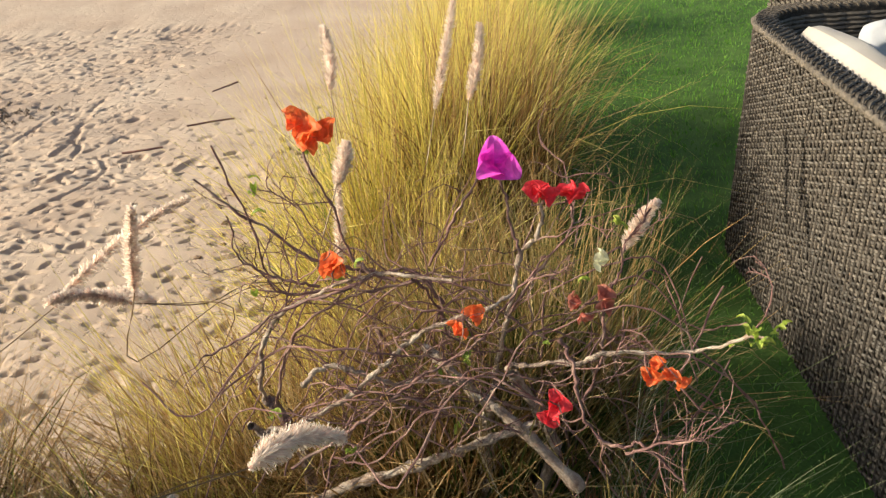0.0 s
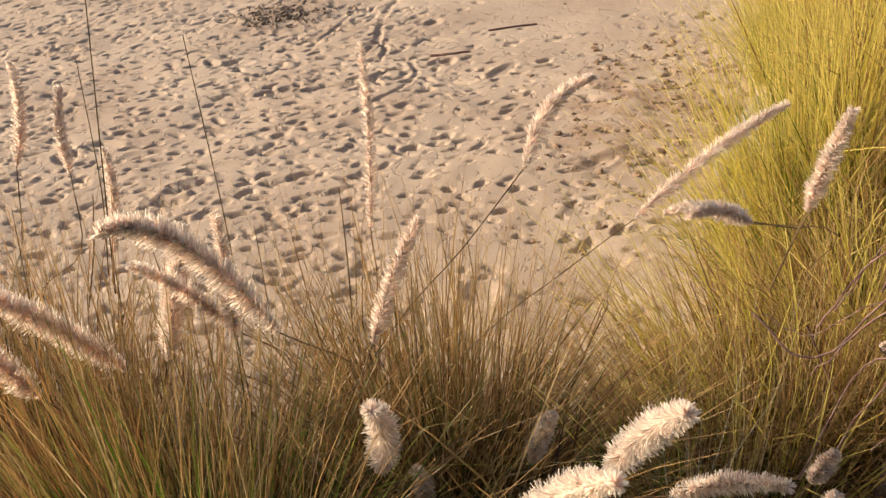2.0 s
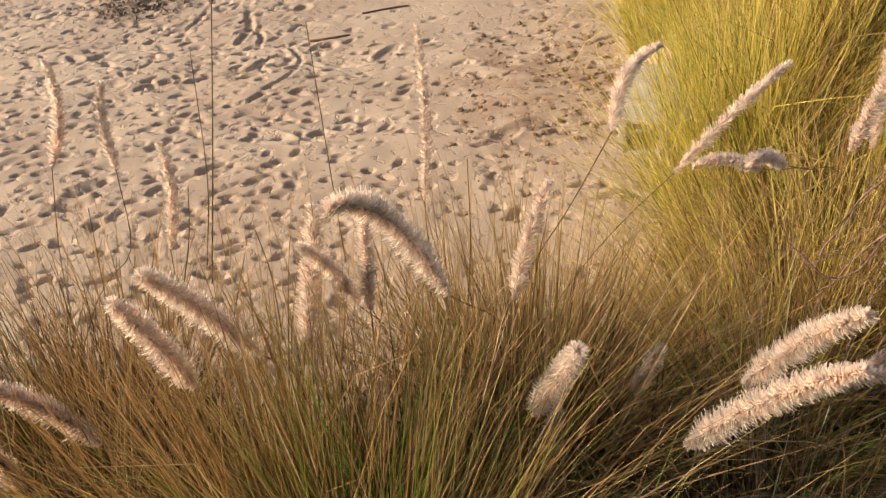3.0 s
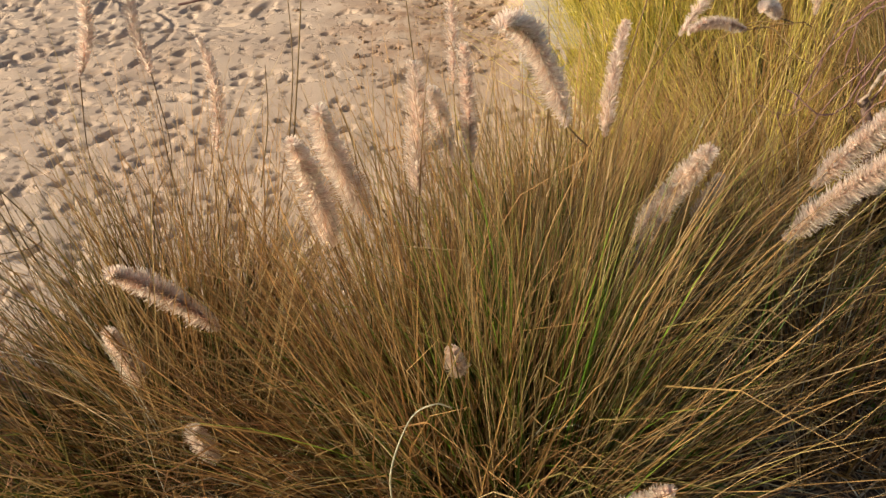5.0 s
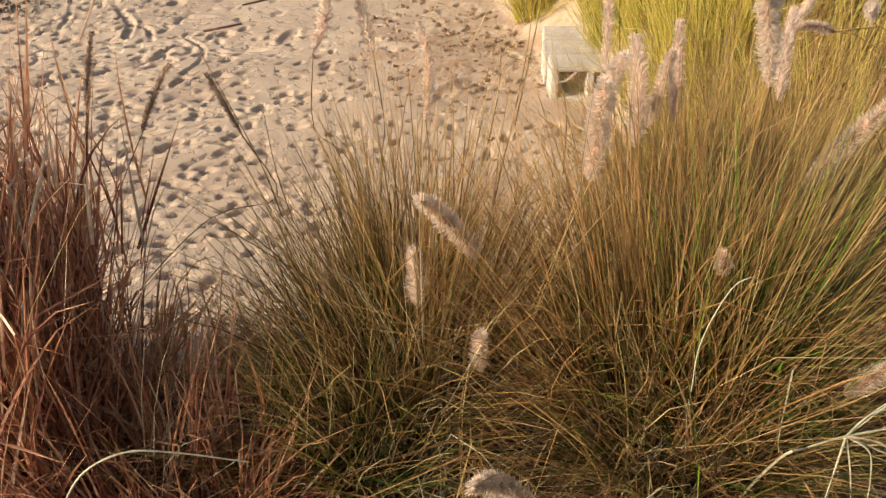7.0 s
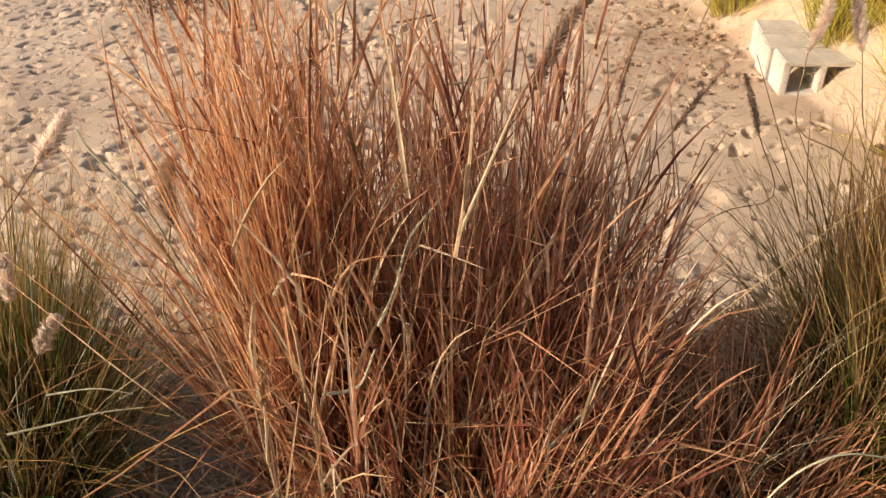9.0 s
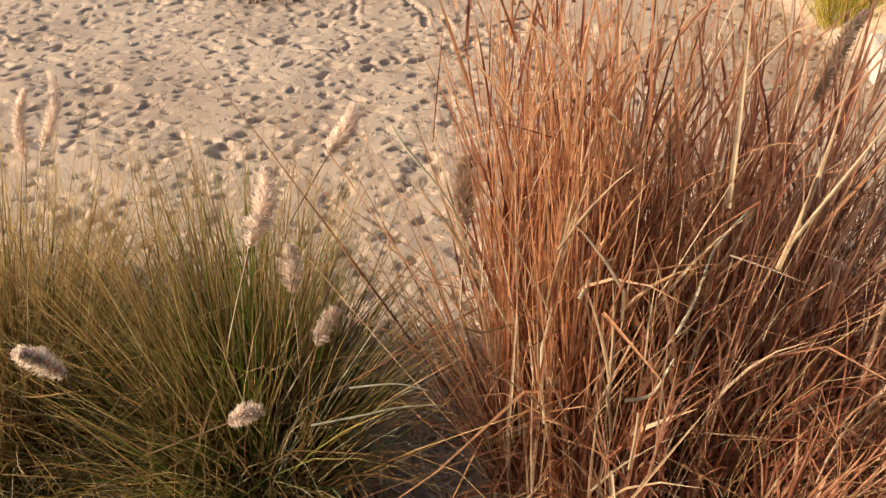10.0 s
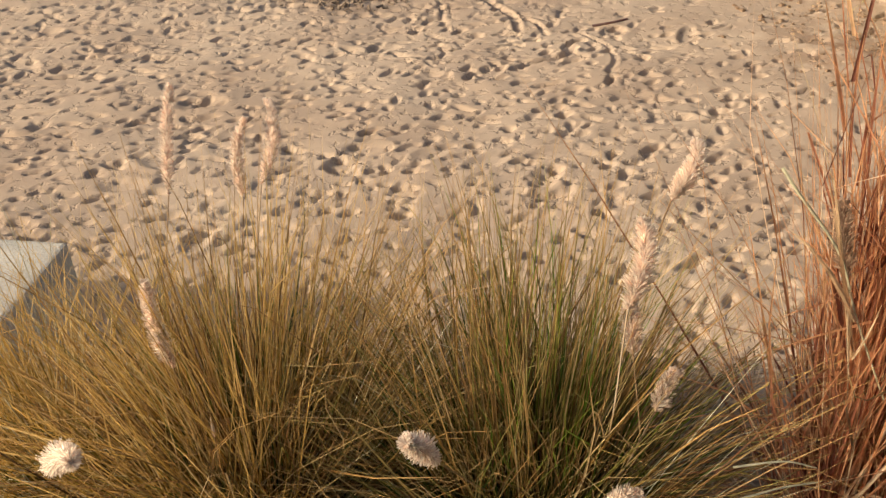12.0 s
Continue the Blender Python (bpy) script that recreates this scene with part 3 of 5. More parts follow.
def tuft(foot_xy, label, layers, plumes=(), category="plant", root_h=0.12, hue=None, stray=110, wisps=110, tall=(0.6, 1.1)):
    x, y = foot_xy
    t = thing("fountain_grass_plant", (x, y, floor_z(x, y)), label, category, "grass clumps along the bed", "thing")
    for name, mat, specs in layers:
        p = Pile()
        for spec in specs:
            if "per" in spec:
                for piece in leafed(cx=x + spec.pop("dx", 0), cy=y + spec.pop("dy", 0), **spec):
                    p.add(*piece)
                continue
            p.add(*blades(cx=x + spec.pop("dx", 0), cy=y + spec.pop("dy", 0), **spec))
        ob = p.build(name, mat, t)
        ob["kind"] = "stuff"
    p = Pile()
    p.add(*blades(n=stray, cx=x, cy=y, r0=0.15, length=(0.3, 0.85), lean=1.05, droop=1.1, width=(0.0014, 0.0030), kink=0.5))
    p.add(*blades(n=stray, cx=x, cy=y - 0.05, r0=0.16, length=(0.2, 0.5), lean=1.2, droop=1.6, width=(0.0014, 0.0032), kink=0.6))
    ob = p.build("stray_leaves", PALE, t, label="long pale dry leaves bent outwards")
    ob["kind"] = "stuff"
    p = Pile()
    p.add(*blades(n=wisps, cx=x, cy=y, r0=0.17, length=tall, lean=0.75, droop=0.4, width=(0.0012, 0.0025), kink=0.1, upright=0.5))
    ob = p.build("stem_spray", WISP, t, label="very thin straw-coloured stems above the leaves")
    ob["kind"] = "stuff"
    for bx, by, bz, tx, ty, tz, *arch in plumes:
        r = rng.uniform(0, 0.08)
        a = rng.uniform(0, 6.3)
        plume(t, (x + r * math.cos(a), y + r * math.sin(a), floor_z(x, y) + root_h), (bx, by, bz), (tx, ty, tz), hue=hue, hairs=2300 if by > 1.12 else 0, fat=0.042 if by > 1.12 else None, arch=arch[0] if arch else 0.11)
    return t


PLUMES_A_LOW = [
    (-1.28, 0.96, 1.00, -1.12, 0.79, 1.32),
    (-1.18, 1.07, 1.02, -1.08, 0.95, 1.25),
    (-1.10, 1.13, 0.92, -0.96, 1.04, 1.07),
    (-0.92, 1.10, 0.93, -0.89, 1.12, 0.98),
    (-0.90, 1.28, 0.83, -0.87, 1.29, 0.89),
    (-2.00, 0.98, 1.09, -2.03, 0.89, 1.32),
    (-1.94, 1.10, 1.05, -2.00, 0.87, 1.41),
    (-1.79, 1.20, 1.07, -1.83, 1.06, 1.29),
    (-1.50, 1.05, 0.97, -1.44, 0.94, 1.20),
    (-1.48, 1.14, 0.78, -1.46, 1.08, 0.95),
    (-1.32, 1.21, 0.86, -1.28, 1.20, 0.98),
    (-1.72, 1.60, 1.03, -1.72, 1.69, 1.41),
]
PLUMES_A_HIGH = [
    (-1.36, 1.43, 1.27, -1.27, 1.56, 1.37),
    (-1.21, 1.63, 1.07, -0.96, 1.82, 1.22),
    (-1.53, 1.15, 1.12, -1.47, 1.25, 1.28),
    (-1.62, 1.06, 1.20, -1.75, 0.94, 1.42, 0.34),
    (-1.66, 0.61, 0.83, -1.62, 0.55, 0.96),
    (-1.85, 0.74, 1.02, -1.86, 0.74, 1.07),
    (-1.84, 0.65, 0.63, -1.84, 0.66, 0.70),
    (-1.86, 1.10, 1.08, -1.84, 1.20, 1.27),
    (-1.76, 1.15, 1.10, -1.76, 1.18, 1.30),
]
PLUMES_B = [
    (-2.33, 0.95, 0.89, -2.34, 0.92, 1.03),
    (-2.23, 0.87, 0.78, -2.24, 0.83, 0.90),
    (-2.20, 1.00, 0.94, -2.32, 0.95, 1.11),
    (-2.19, 0.61, 0.68, -2.32, 0.58, 0.80),
    (-2.24, 0.71, 0.59, -2.26, 0.71, 0.66),
    (-2.44, 1.50, 1.18, -2.42, 1.56, 1.38),
    (-2.31, 1.50, 1.17, -2.32, 1.56, 1.33),
    (-2.21, 1.43, 1.03, -2.21, 1.50, 1.23),
]
PLUMES_R = [
    (-3.12, 1.24, 1.27, -2.99, 1.36, 1.38),
    (-3.74, 1.10, 1.16, -3.73, 1.17, 1.24),
]
PLUMES_C = [
    (-4.07, 1.05, 1.18, -4.04, 1.12, 1.27),
    (-4.12, 0.92, 0.96, -4.07, 0.92, 0.98),
    (-3.99, 1.09, 0.95, -3.95, 1.12, 1.00),
    (-4.02, 1.13, 1.03, -4.02, 1.17, 1.10),
    (-4.33, 0.94, 1.06, -4.37, 0.91, 1.13),
    (-3.95, 1.24, 1.22, -3.90, 1.30, 1.28),
]
PLUMES_D = [
    (-4.71, 1.30, 0.94, -4.73, 1.33, 1.09),
    (-4.64, 1.17, 0.91, -4.64, 1.17, 0.94),
    (-4.78, 1.82, 0.96, -4.76, 1.95, 1.15),
    (-4.63, 1.82, 0.94, -4.61, 1.89, 1.09),
    (-4.86, 1.12, 0.93, -4.78, 1.01, 1.05),
    (-4.59, 1.82, 0.97, -4.57, 1.95, 1.10),
]
PLUMES_E = [
    (-0.61, 1.04, 1.19, -0.52, 1.17, 1.13),
    (-1.02, 1.69, 1.04, -1.16, 1.69, 1.05),
]
PLUMES_Y = [
    (-0.48, 2.27, 1.24, -0.43, 2.40, 1.48),
    (-0.39, 2.21, 1.28, -0.36, 2.27, 1.45),
    (-0.69, 2.08, 1.36, -0.71, 2.15, 1.49),
    (-0.94, 1.47, 1.20, -0.90, 1.46, 1.37),
    (-0.07, 1.69, 1.15, -0.01, 1.69, 1.25),
    (-1.01, 1.58, 1.11, -1.11, 1.47, 1.18),
    (-0.70, 1.95, 0.94, -0.69, 2.02, 1.16),
    (-0.59, 1.62, 1.33, -0.57, 1.65, 1.40),
]
def bent_leaf(parent, radius, points, mat=None):
    """One long dry leaf or culm that stands out from its clump."""
    p = Pile()
    line = smooth_line(points, 7)
    p.add(*tube(line, radius * np.linspace(1.0, 0.55, len(line)), 5))
    p.build("bare_stalk" if mat else "bent_leaf", mat or PALE, parent, label="bare dark upright stalk" if mat else "single pale dry leaf, bent over")


W = (0.0017, 0.0050)
GRASS_A = tuft((-1.80, 0.82), "large green fountain grass with pale pink bristly plumes", [
    ("leaves", GREEN, [dict(n=1350, r0=0.11, dx=0.06, dy=0.03, length=(0.36, 0.96), lean=0.62, droop=0.5, width=W),
                       dict(n=650, r0=0.14, dx=-0.06, dy=-0.03, length=(0.35, 0.80), lean=0.95, droop=0.6, width=W, toward=(-0.15, -0.08))]),
    ("brown_leaves", BROWN, [dict(n=700, r0=0.15, dx=0.06, dy=-0.03, length=(0.28, 0.72), lean=0.95, droop=0.6, width=W, toward=(0.06, 0.0)),
                             dict(n=800, r0=0.14, dx=-0.08, length=(0.40, 0.85), lean=0.95, droop=0.65, width=W, toward=(-0.28, -0.08))]),
    ("swept_leaves", OLIVE, [dict(n=420, r0=0.13, dx=0.10, length=(0.50, 0.95), lean=0.8, droop=0.45, width=W, toward=(0.3, 0.0))]),
    ("fresh_leaves", FRESH, [dict(n=360, r0=0.11, dx=0.09, length=(0.5, 0.95), lean=0.45, droop=0.35, width=(0.002, 0.005))]),
    ("dry_leaves", OLIVE, [dict(n=1300, r0=0.16, dx=-0.04, dy=0.06, length=(0.42, 1.02), lean=0.70, droop=0.5, width=W, toward=(-0.08, 0.04))]),
    ("tawny_leaves", RUSSET, [dict(n=650, r0=0.14, dx=-0.10, dy=0.08, length=(0.45, 0.98), lean=0.6, droop=0.35, width=W, toward=(-0.12, 0.05))]),
    ("stem_tangle", STEM, [dict(n=620, r0=0.12, length=(0.16, 0.50), lean=0.9, droop=0.4, width=(0.0016, 0.004))])],
    PLUMES_A_LOW + PLUMES_A_HIGH, stray=170)
tuft((-1.52, 1.30), "straw-tipped fountain grass at the top of the bank", [
    ("leaves", OLIVE, [dict(n=1700, r0=0.15, length=(0.40, 0.90), lean=0.65, droop=0.5, width=W)]),
    ("tawny_leaves", RUSSET, [dict(n=360, r0=0.14, length=(0.45, 0.92), lean=0.5, droop=0.3, width=W)]),
    ("green_leaves", GREEN, [dict(n=600, r0=0.12, length=(0.40, 0.80), lean=0.6, droop=0.5, width=W)])], stray=60)
tuft((-2.32, 1.00), "green and straw fountain grass with a few pale plumes", [
    ("leaves", GREEN, [dict(n=900, r0=0.11, dy=0.09, length=(0.34, 0.78), lean=0.75, droop=0.5, width=W),
                       dict(n=700, r0=0.14, dx=-0.14, dy=-0.04, length=(0.25, 0.62), lean=0.9, droop=0.6, width=W, toward=(-0.22, -0.05))]),
    ("brown_leaves", BROWN, [dict(n=380, r0=0.12, dx=-0.04, dy=0.03, length=(0.25, 0.7), lean=0.9, droop=0.6, width=W)]),
    ("dry_leaves", OLIVE, [dict(n=1000, r0=0.14, dy=0.10, length=(0.38, 0.88), lean=0.7, droop=0.45, width=W)]),
    ("side_leaves", OLIVE, [dict(n=420, r0=0.15, dx=-0.16, dy=0.02, length=(0.25, 0.60), lean=0.9, droop=0.6, width=W, toward=(-0.22, 0.0))]),
    ("upright_leaves", RUSSET, [dict(n=420, r0=0.14, dx=0.05, dy=0.20, length=(0.45, 0.92), lean=0.34, droop=0.2, width=(0.0018, 0.0045))]),
    ("stem_tangle", STEM, [dict(n=420, r0=0.10, length=(0.15, 0.40), lean=0.9, droop=0.4, width=(0.0016, 0.004))])],
    PLUMES_B, stray=130)
GRASS_R = tuft((-3.30, 1.08), "tall dry russet-red fountain grass, upright stems", [
    ("leaves", RED, [dict(n=240, dx=-0.26, dy=0.05, r0=0.10, height=(0.5, 1.15), lean=0.09, per=5, leaf=(0.14, 0.34)),
                     dict(n=90, dx=-0.08, dy=0.08, r0=0.10, height=(0.4, 0.9), lean=0.14, per=6),
                     dict(n=560, dx=-0.26, dy=0.05, r0=0.10, length=(0.55, 1.20), lean=0.13, droop=0.10, width=(0.003, 0.0075), kink=0.15)]),
    ("dark_leaves", WINE, [dict(n=140, dx=0.08, dy=0.06, r0=0.12, height=(0.45, 1.05), lean=0.14, per=5, leaf=(0.14, 0.34)),
                           dict(n=110, dx=0.20, dy=0.24, r0=0.12, height=(0.30, 0.70), lean=0.12, per=6),
                           dict(n=100, dx=0.22, dy=0.0, r0=0.14, height=(0.25, 0.62), lean=0.14, per=6, leaf=(0.14, 0.32)),
                           dict(n=260, dx=0.06, dy=0.05, r0=0.16, length=(0.45, 1.05), lean=0.18, droop=0.14, width=(0.003, 0.008), kink=0.3)]),
    ("back_leaves", WINE, [dict(n=180, dx=0.20, dy=0.24, r0=0.12, length=(0.4, 0.82), lean=0.15, droop=0.16, width=(0.003, 0.008), kink=0.3)]),
    ("dry_leaves", STRAW, [dict(n=24, dx=-0.2, dy=-0.04, r0=0.16, height=(0.4, 1.0), lean=0.12, per=5, width=(0.003, 0.008)),
                           dict(n=8, dx=0.08, dy=-0.06, r0=0.2, height=(0.4, 0.9), lean=0.16, per=5, width=(0.003, 0.008), toward=(0.08, 0.0)),
                           dict(n=20, r0=0.32, length=(0.25, 0.7), lean=0.45, droop=0.3, width=(0.003, 0.007), kink=0.5)]),
    ("rust_leaves", WINE, [dict(n=110, r0=0.3, dx=0.0, dy=-0.03, height=(0.25, 0.6), lean=0.22, per=6, width=(0.003, 0.009)),
                           dict(n=320, r0=0.28, dx=0.0, length=(0.3, 0.85), lean=0.34, droop=0.35, width=(0.003, 0.008), kink=0.4)]),
    ("low_leaves", RUST, [dict(n=520, r0=0.34, dx=0.03, length=(0.2, 0.5), lean=0.7, droop=0.8, width=(0.003, 0.009), kink=0.5),
                          dict(n=160, r0=0.20, dx=0.38, dy=0.12, length=(0.2, 0.45), lean=0.6, droop=0.7, width=(0.004, 0.012), kink=0.5)]),
    ("straw_base", STRAW, [dict(n=30, r0=0.34, dx=0.05, dy=-0.15, length=(0.2, 0.5), lean=0.7, droop=0.8, width=(0.003, 0.007), kink=0.6)])],
    PLUMES_R, hue=DARK_PLUME, stray=70, wisps=90, tall=(0.7, 1.25))
tuft((-2.86, 0.90), "low dead russet grass between two clumps", [
    ("leaves", RUST, [dict(n=460, r0=0.26, length=(0.15, 0.40), lean=0.9, droop=0.9, width=(0.003, 0.010), kink=0.5), dict(n=220, dx=0.16, r0=0.18, length=(0.15, 0.42), lean=0.8, droop=0.8, width=(0.003, 0.009), kink=0.5),
                      dict(n=40, r0=0.2, height=(0.15, 0.4), lean=0.5, per=4, leaf=(0.1, 0.22))]),
    ("dry_leaves", WINE, [dict(n=300, r0=0.2, length=(0.25, 0.6), lean=0.6, droop=0.5, width=(0.003, 0.007), kink=0.4)])], stray=20, wisps=10, tall=(0.3, 0.5))
GRASS_C = tuft((-4.12, 1.20), "rounded green fountain grass with short cream plumes", [
    ("leaves", GREEN, [dict(n=1650, r0=0.10, dx=-0.02, length=(0.38, 0.84), lean=0.66, droop=0.45, width=W)]),
    ("brown_leaves", BROWN, [dict(n=420, r0=0.11, length=(0.25, 0.6), lean=0.85, droop=0.6, width=W)]),
    ("fresh_leaves", FRESH, [dict(n=200, r0=0.09, length=(0.4, 0.84), lean=0.42, droop=0.3, width=(0.002, 0.005))]),
    ("dry_leaves", OLIVE, [dict(n=850, r0=0.13, dx=-0.04, length=(0.45, 0.92), lean=0.75, droop=0.42, width=W),
                           dict(n=170, r0=0.11, dx=0.04, length=(0.45, 0.90), lean=0.7, droop=0.5, width=W, toward=(0.22, 0.02))]),
    ("stem_tangle", STEM, [dict(n=560, r0=0.10, length=(0.15, 0.45), lean=0.9, droop=0.4, width=(0.0016, 0.004))])],
    PLUMES_C, stray=220, tall=(0.5, 1.0))

tuft((-4.63, 1.32), "olive and orange-brown fountain grass with pale plumes", [
    ("leaves", AMBER, [dict(n=1250, r0=0.14, length=(0.38, 0.86), lean=0.8, droop=0.45, width=W)]),
    ("dry_leaves", OLIVE, [dict(n=950, r0=0.14, length=(0.38, 0.90), lean=0.75, droop=0.4, width=W)]),
    ("brown_leaves", BROWN, [dict(n=700, r0=0.13, length=(0.30, 0.72), lean=0.9, droop=0.6, width=W)]),
    ("green_leaves", GREEN, [dict(n=950, r0=0.12, length=(0.35, 0.80), lean=0.85, droop=0.55, width=W)]),
    ("stem_tangle", STEM, [dict(n=420, r0=0.10, length=(0.15, 0.40), lean=0.9, droop=0.4, width=(0.0016, 0.004))])],
    PLUMES_D, stray=230, tall=(0.5, 1.0))
tuft((-5.00, 1.46), "amber-brown fountain grass beside the concrete slab", [
    ("leaves", AMBER, [dict(n=1300, r0=0.14, length=(0.30, 0.70), lean=0.95, droop=0.8, width=W)])], stray=160, wisps=80, tall=(0.4, 0.8))
tuft((-0.90, 1.84), "fine golden fountain grass arching out over the sand", [
    ("leaves", GOLD, [dict(n=620, r0=0.18, length=(0.50, 1.10), lean=0.65, droop=0.75, width=(0.002, 0.0055), toward=(-0.38, 0.0), clump=9)]),
    ("dry_leaves", WISP, [dict(n=260, r0=0.16, length=(0.45, 0.95), lean=0.9, droop=0.7, width=W, toward=(-0.35, -0.1), clump=8)]),
    ("olive_leaves", OLIVE, [dict(n=1900, r0=0.20, length=(0.40, 0.95), lean=0.75, droop=0.7, width=(0.0022, 0.0058), toward=(-0.28, -0.05), clump=9)]),
    ("green_leaves", GREEN, [dict(n=800, r0=0.19, length=(0.35, 0.72), lean=0.9, droop=0.7, width=(0.0022, 0.0055), toward=(-0.2, -0.12), clump=8)])],
    PLUMES_E)
tuft((-1.06, 1.50), "golden-olive fountain grass combed over towards the sand", [
    ("leaves", GOLD, [dict(n=420, r0=0.16, length=(0.40, 0.85), lean=0.7, droop=0.75, width=(0.002, 0.0052), toward=(-0.3, -0.1), clump=9)]),
    ("olive_leaves", OLIVE, [dict(n=1000, r0=0.18, length=(0.35, 0.78), lean=0.75, droop=0.7, width=(0.002, 0.0052), toward=(-0.25, -0.1), clump=9)]),
    ("green_leaves", GREEN, [dict(n=400, r0=0.16, length=(0.30, 0.65), lean=0.7, droop=0.6, width=(0.002, 0.005), toward=(-0.15, -0.1), clump=8)])], stray=30, wisps=50, tall=(0.4, 0.8))
tuft((-0.66, 2.26), "olive-gold fountain grass between the tall clump and the shrub", [
    ("leaves", GOLD, [dict(n=520, r0=0.18, length=(0.45, 0.95), lean=0.6, droop=0.7, width=(0.0024, 0.0056), toward=(-0.2, -0.1), clump=9)]),
    ("olive_leaves", OLIVE, [dict(n=1300, r0=0.2, length=(0.40, 0.85), lean=0.7, droop=0.7, width=(0.0024, 0.0058), toward=(-0.18, -0.1), clump=9)]),
    ("green_leaves", GREEN, [dict(n=500, r0=0.18, length=(0.35, 0.75), lean=0.6, droop=0.6, width=(0.0022, 0.0055), clump=8)])], stray=40, wisps=60, tall=(0.5, 0.9))
tuft((-1.12, 1.02), "low olive-brown grass between green clump and shrub", [
    ("leaves", OLIVE, [dict(n=620, r0=0.22, length=(0.2, 0.55), lean=0.65, droop=0.6, width=(0.002, 0.006), kink=0.3)]),
    ("brown_leaves", BROWN, [dict(n=220, r0=0.2, length=(0.2, 0.5), lean=0.65, droop=0.6, width=(0.002, 0.005), kink=0.4), dict(n=30, r0=0.18, height=(0.2, 0.45), lean=0.4, per=4, leaf=(0.1, 0.2))]),
    ("green_leaves", FRESH, [dict(n=180, r0=0.2, dy=0.1, length=(0.25, 0.6), lean=0.6, droop=0.6, width=(0.002, 0.005))])], stray=40, wisps=20, tall=(0.3, 0.6))
tuft((-0.74, 2.78), "tall yellow-green fountain grass, upright and sunlit", [
    ("leaves", GOLD, [dict(n=2300, r0=0.20, length=(0.55, 1.36), lean=0.40, droop=0.36, width=(0.0028, 0.0062), clump=9)]),
    ("green_leaves", FRESH, [dict(n=420, r0=0.19, length=(0.45, 1.15), lean=0.38, droop=0.3, width=(0.0028, 0.006), clump=8)]),
    ("dry_leaves", OLIVE, [dict(n=420, r0=0.20, dx=0.08, length=(0.60, 1.30), lean=0.34, droop=0.30, width=(0.0026, 0.0058), clump=8)])],
    PLUMES_Y, stray=50, wisps=110, tall=(0.8, 1.5))
tuft((-0.46, 2.80), "olive fountain grass arching over the lawn edge", [
    ("leaves", GOLD, [dict(n=420, r0=0.14, dx=-0.04, length=(0.50, 1.10), lean=0.30, droop=0.30, width=(0.003, 0.0062), clump=9)]),
    ("green_leaves", GREEN, [dict(n=420, r0=0.14, dx=0.05, length=(0.45, 0.95), lean=0.32, droop=0.55, width=(0.003, 0.0064), clump=5)]),
    ("dry_leaves", OLIVE, [dict(n=900, r0=0.16, dx=0.06, length=(0.50, 1.15), lean=0.32, droop=0.50, width=(0.003, 0.0066), clump=7),
                           dict(n=60, r0=0.14, dx=0.08, length=(0.55, 0.95), lean=0.6, droop=0.9, width=(0.003, 0.005), toward=(0.2, -0.1), clump=2)])], stray=14, wisps=24, tall=(0.5, 0.9))
tuft((-0.18, 1.90), "dark olive fountain grass leaning over the shaded lawn", [
    ("leaves", GREEN, [dict(n=1100, r0=0.15, dx=-0.05, length=(0.40, 0.86), lean=0.40, droop=0.5, width=(0.002, 0.0052))]),
    ("dry_leaves", OLIVE, [dict(n=400, r0=0.16, length=(0.40, 0.88), lean=0.45, droop=0.5, width=W)]),
    ("low_leaves", LANCE, [dict(n=90, r0=0.16, length=(0.35, 0.70), lean=1.15, droop=0.10, width=(0.0012, 0.0022), toward=(0.7, -0.1), clump=2, kink=0.04)])], stray=30, wisps=20, tall=(0.5, 0.8))
tuft((-0.02, 1.42), "dark green grass sweeping towards the wicker sofa", [
    ("leaves", GREEN, [dict(n=260, r0=0.14, length=(0.25, 0.50), lean=0.5, droop=0.6, width=(0.002, 0.005))]),
    ("low_leaves", LANCE, [dict(n=200, r0=0.18, length=(0.28, 0.52), lean=1.1, droop=0.08, width=(0.0012, 0.0022), toward=(0.7, -0.05), clump=2, kink=0.04)])], stray=30, wisps=10, tall=(0.4, 0.6))
# added grass, mostly below the view, that throws shade on the sofa's lower side
tuft((-0.08, 1.12), "dark green grass added at the shrub foot to shade the sofa", [
    ("leaves", GREEN, [dict(n=450, r0=0.17, length=(0.25, 0.48), lean=0.35, droop=0.45, width=(0.002, 0.0055))]),
    ("brown_leaves", BROWN, [dict(n=350, r0=0.2, length=(0.25, 0.5), lean=0.5, droop=0.5, width=W)])], stray=10, wisps=10, tall=(0.4, 0.6))
tuft((-0.52, 1.68), "olive fountain grass growing up through the shrub", [
    ("leaves", OLIVE, [dict(n=1500, r0=0.2, length=(0.35, 0.74), lean=0.45, droop=0.5, width=W)]),
    ("green_leaves", GREEN, [dict(n=1700, r0=0.2, dx=0.16, dy=0.05, length=(0.35, 0.74), lean=0.42, droop=0.5, width=(0.002, 0.006))])], stray=40, wisps=40, tall=(0.4, 0.7))
tuft((-0.45, 3.5), "tall yellow-green fountain grass on the lawn edge", [
    ("leaves", GOLD, [dict(n=1500, r0=0.2, length=(0.55, 1.15), lean=0.45, droop=0.4, width=(0.0022, 0.0048))]),
    ("dry_leaves", OLIVE, [dict(n=700, r0=0.2, length=(0.55, 1.1), lean=0.5, droop=0.5, width=W)])])
tuft((-0.74, 4.8), "yellow-green fountain grass at the lawn edge", [
    ("leaves", GOLD, [dict(n=1300, r0=0.2, length=(0.5, 1.1), lean=0.6, droop=0.5, width=(0.0022, 0.0048))])])
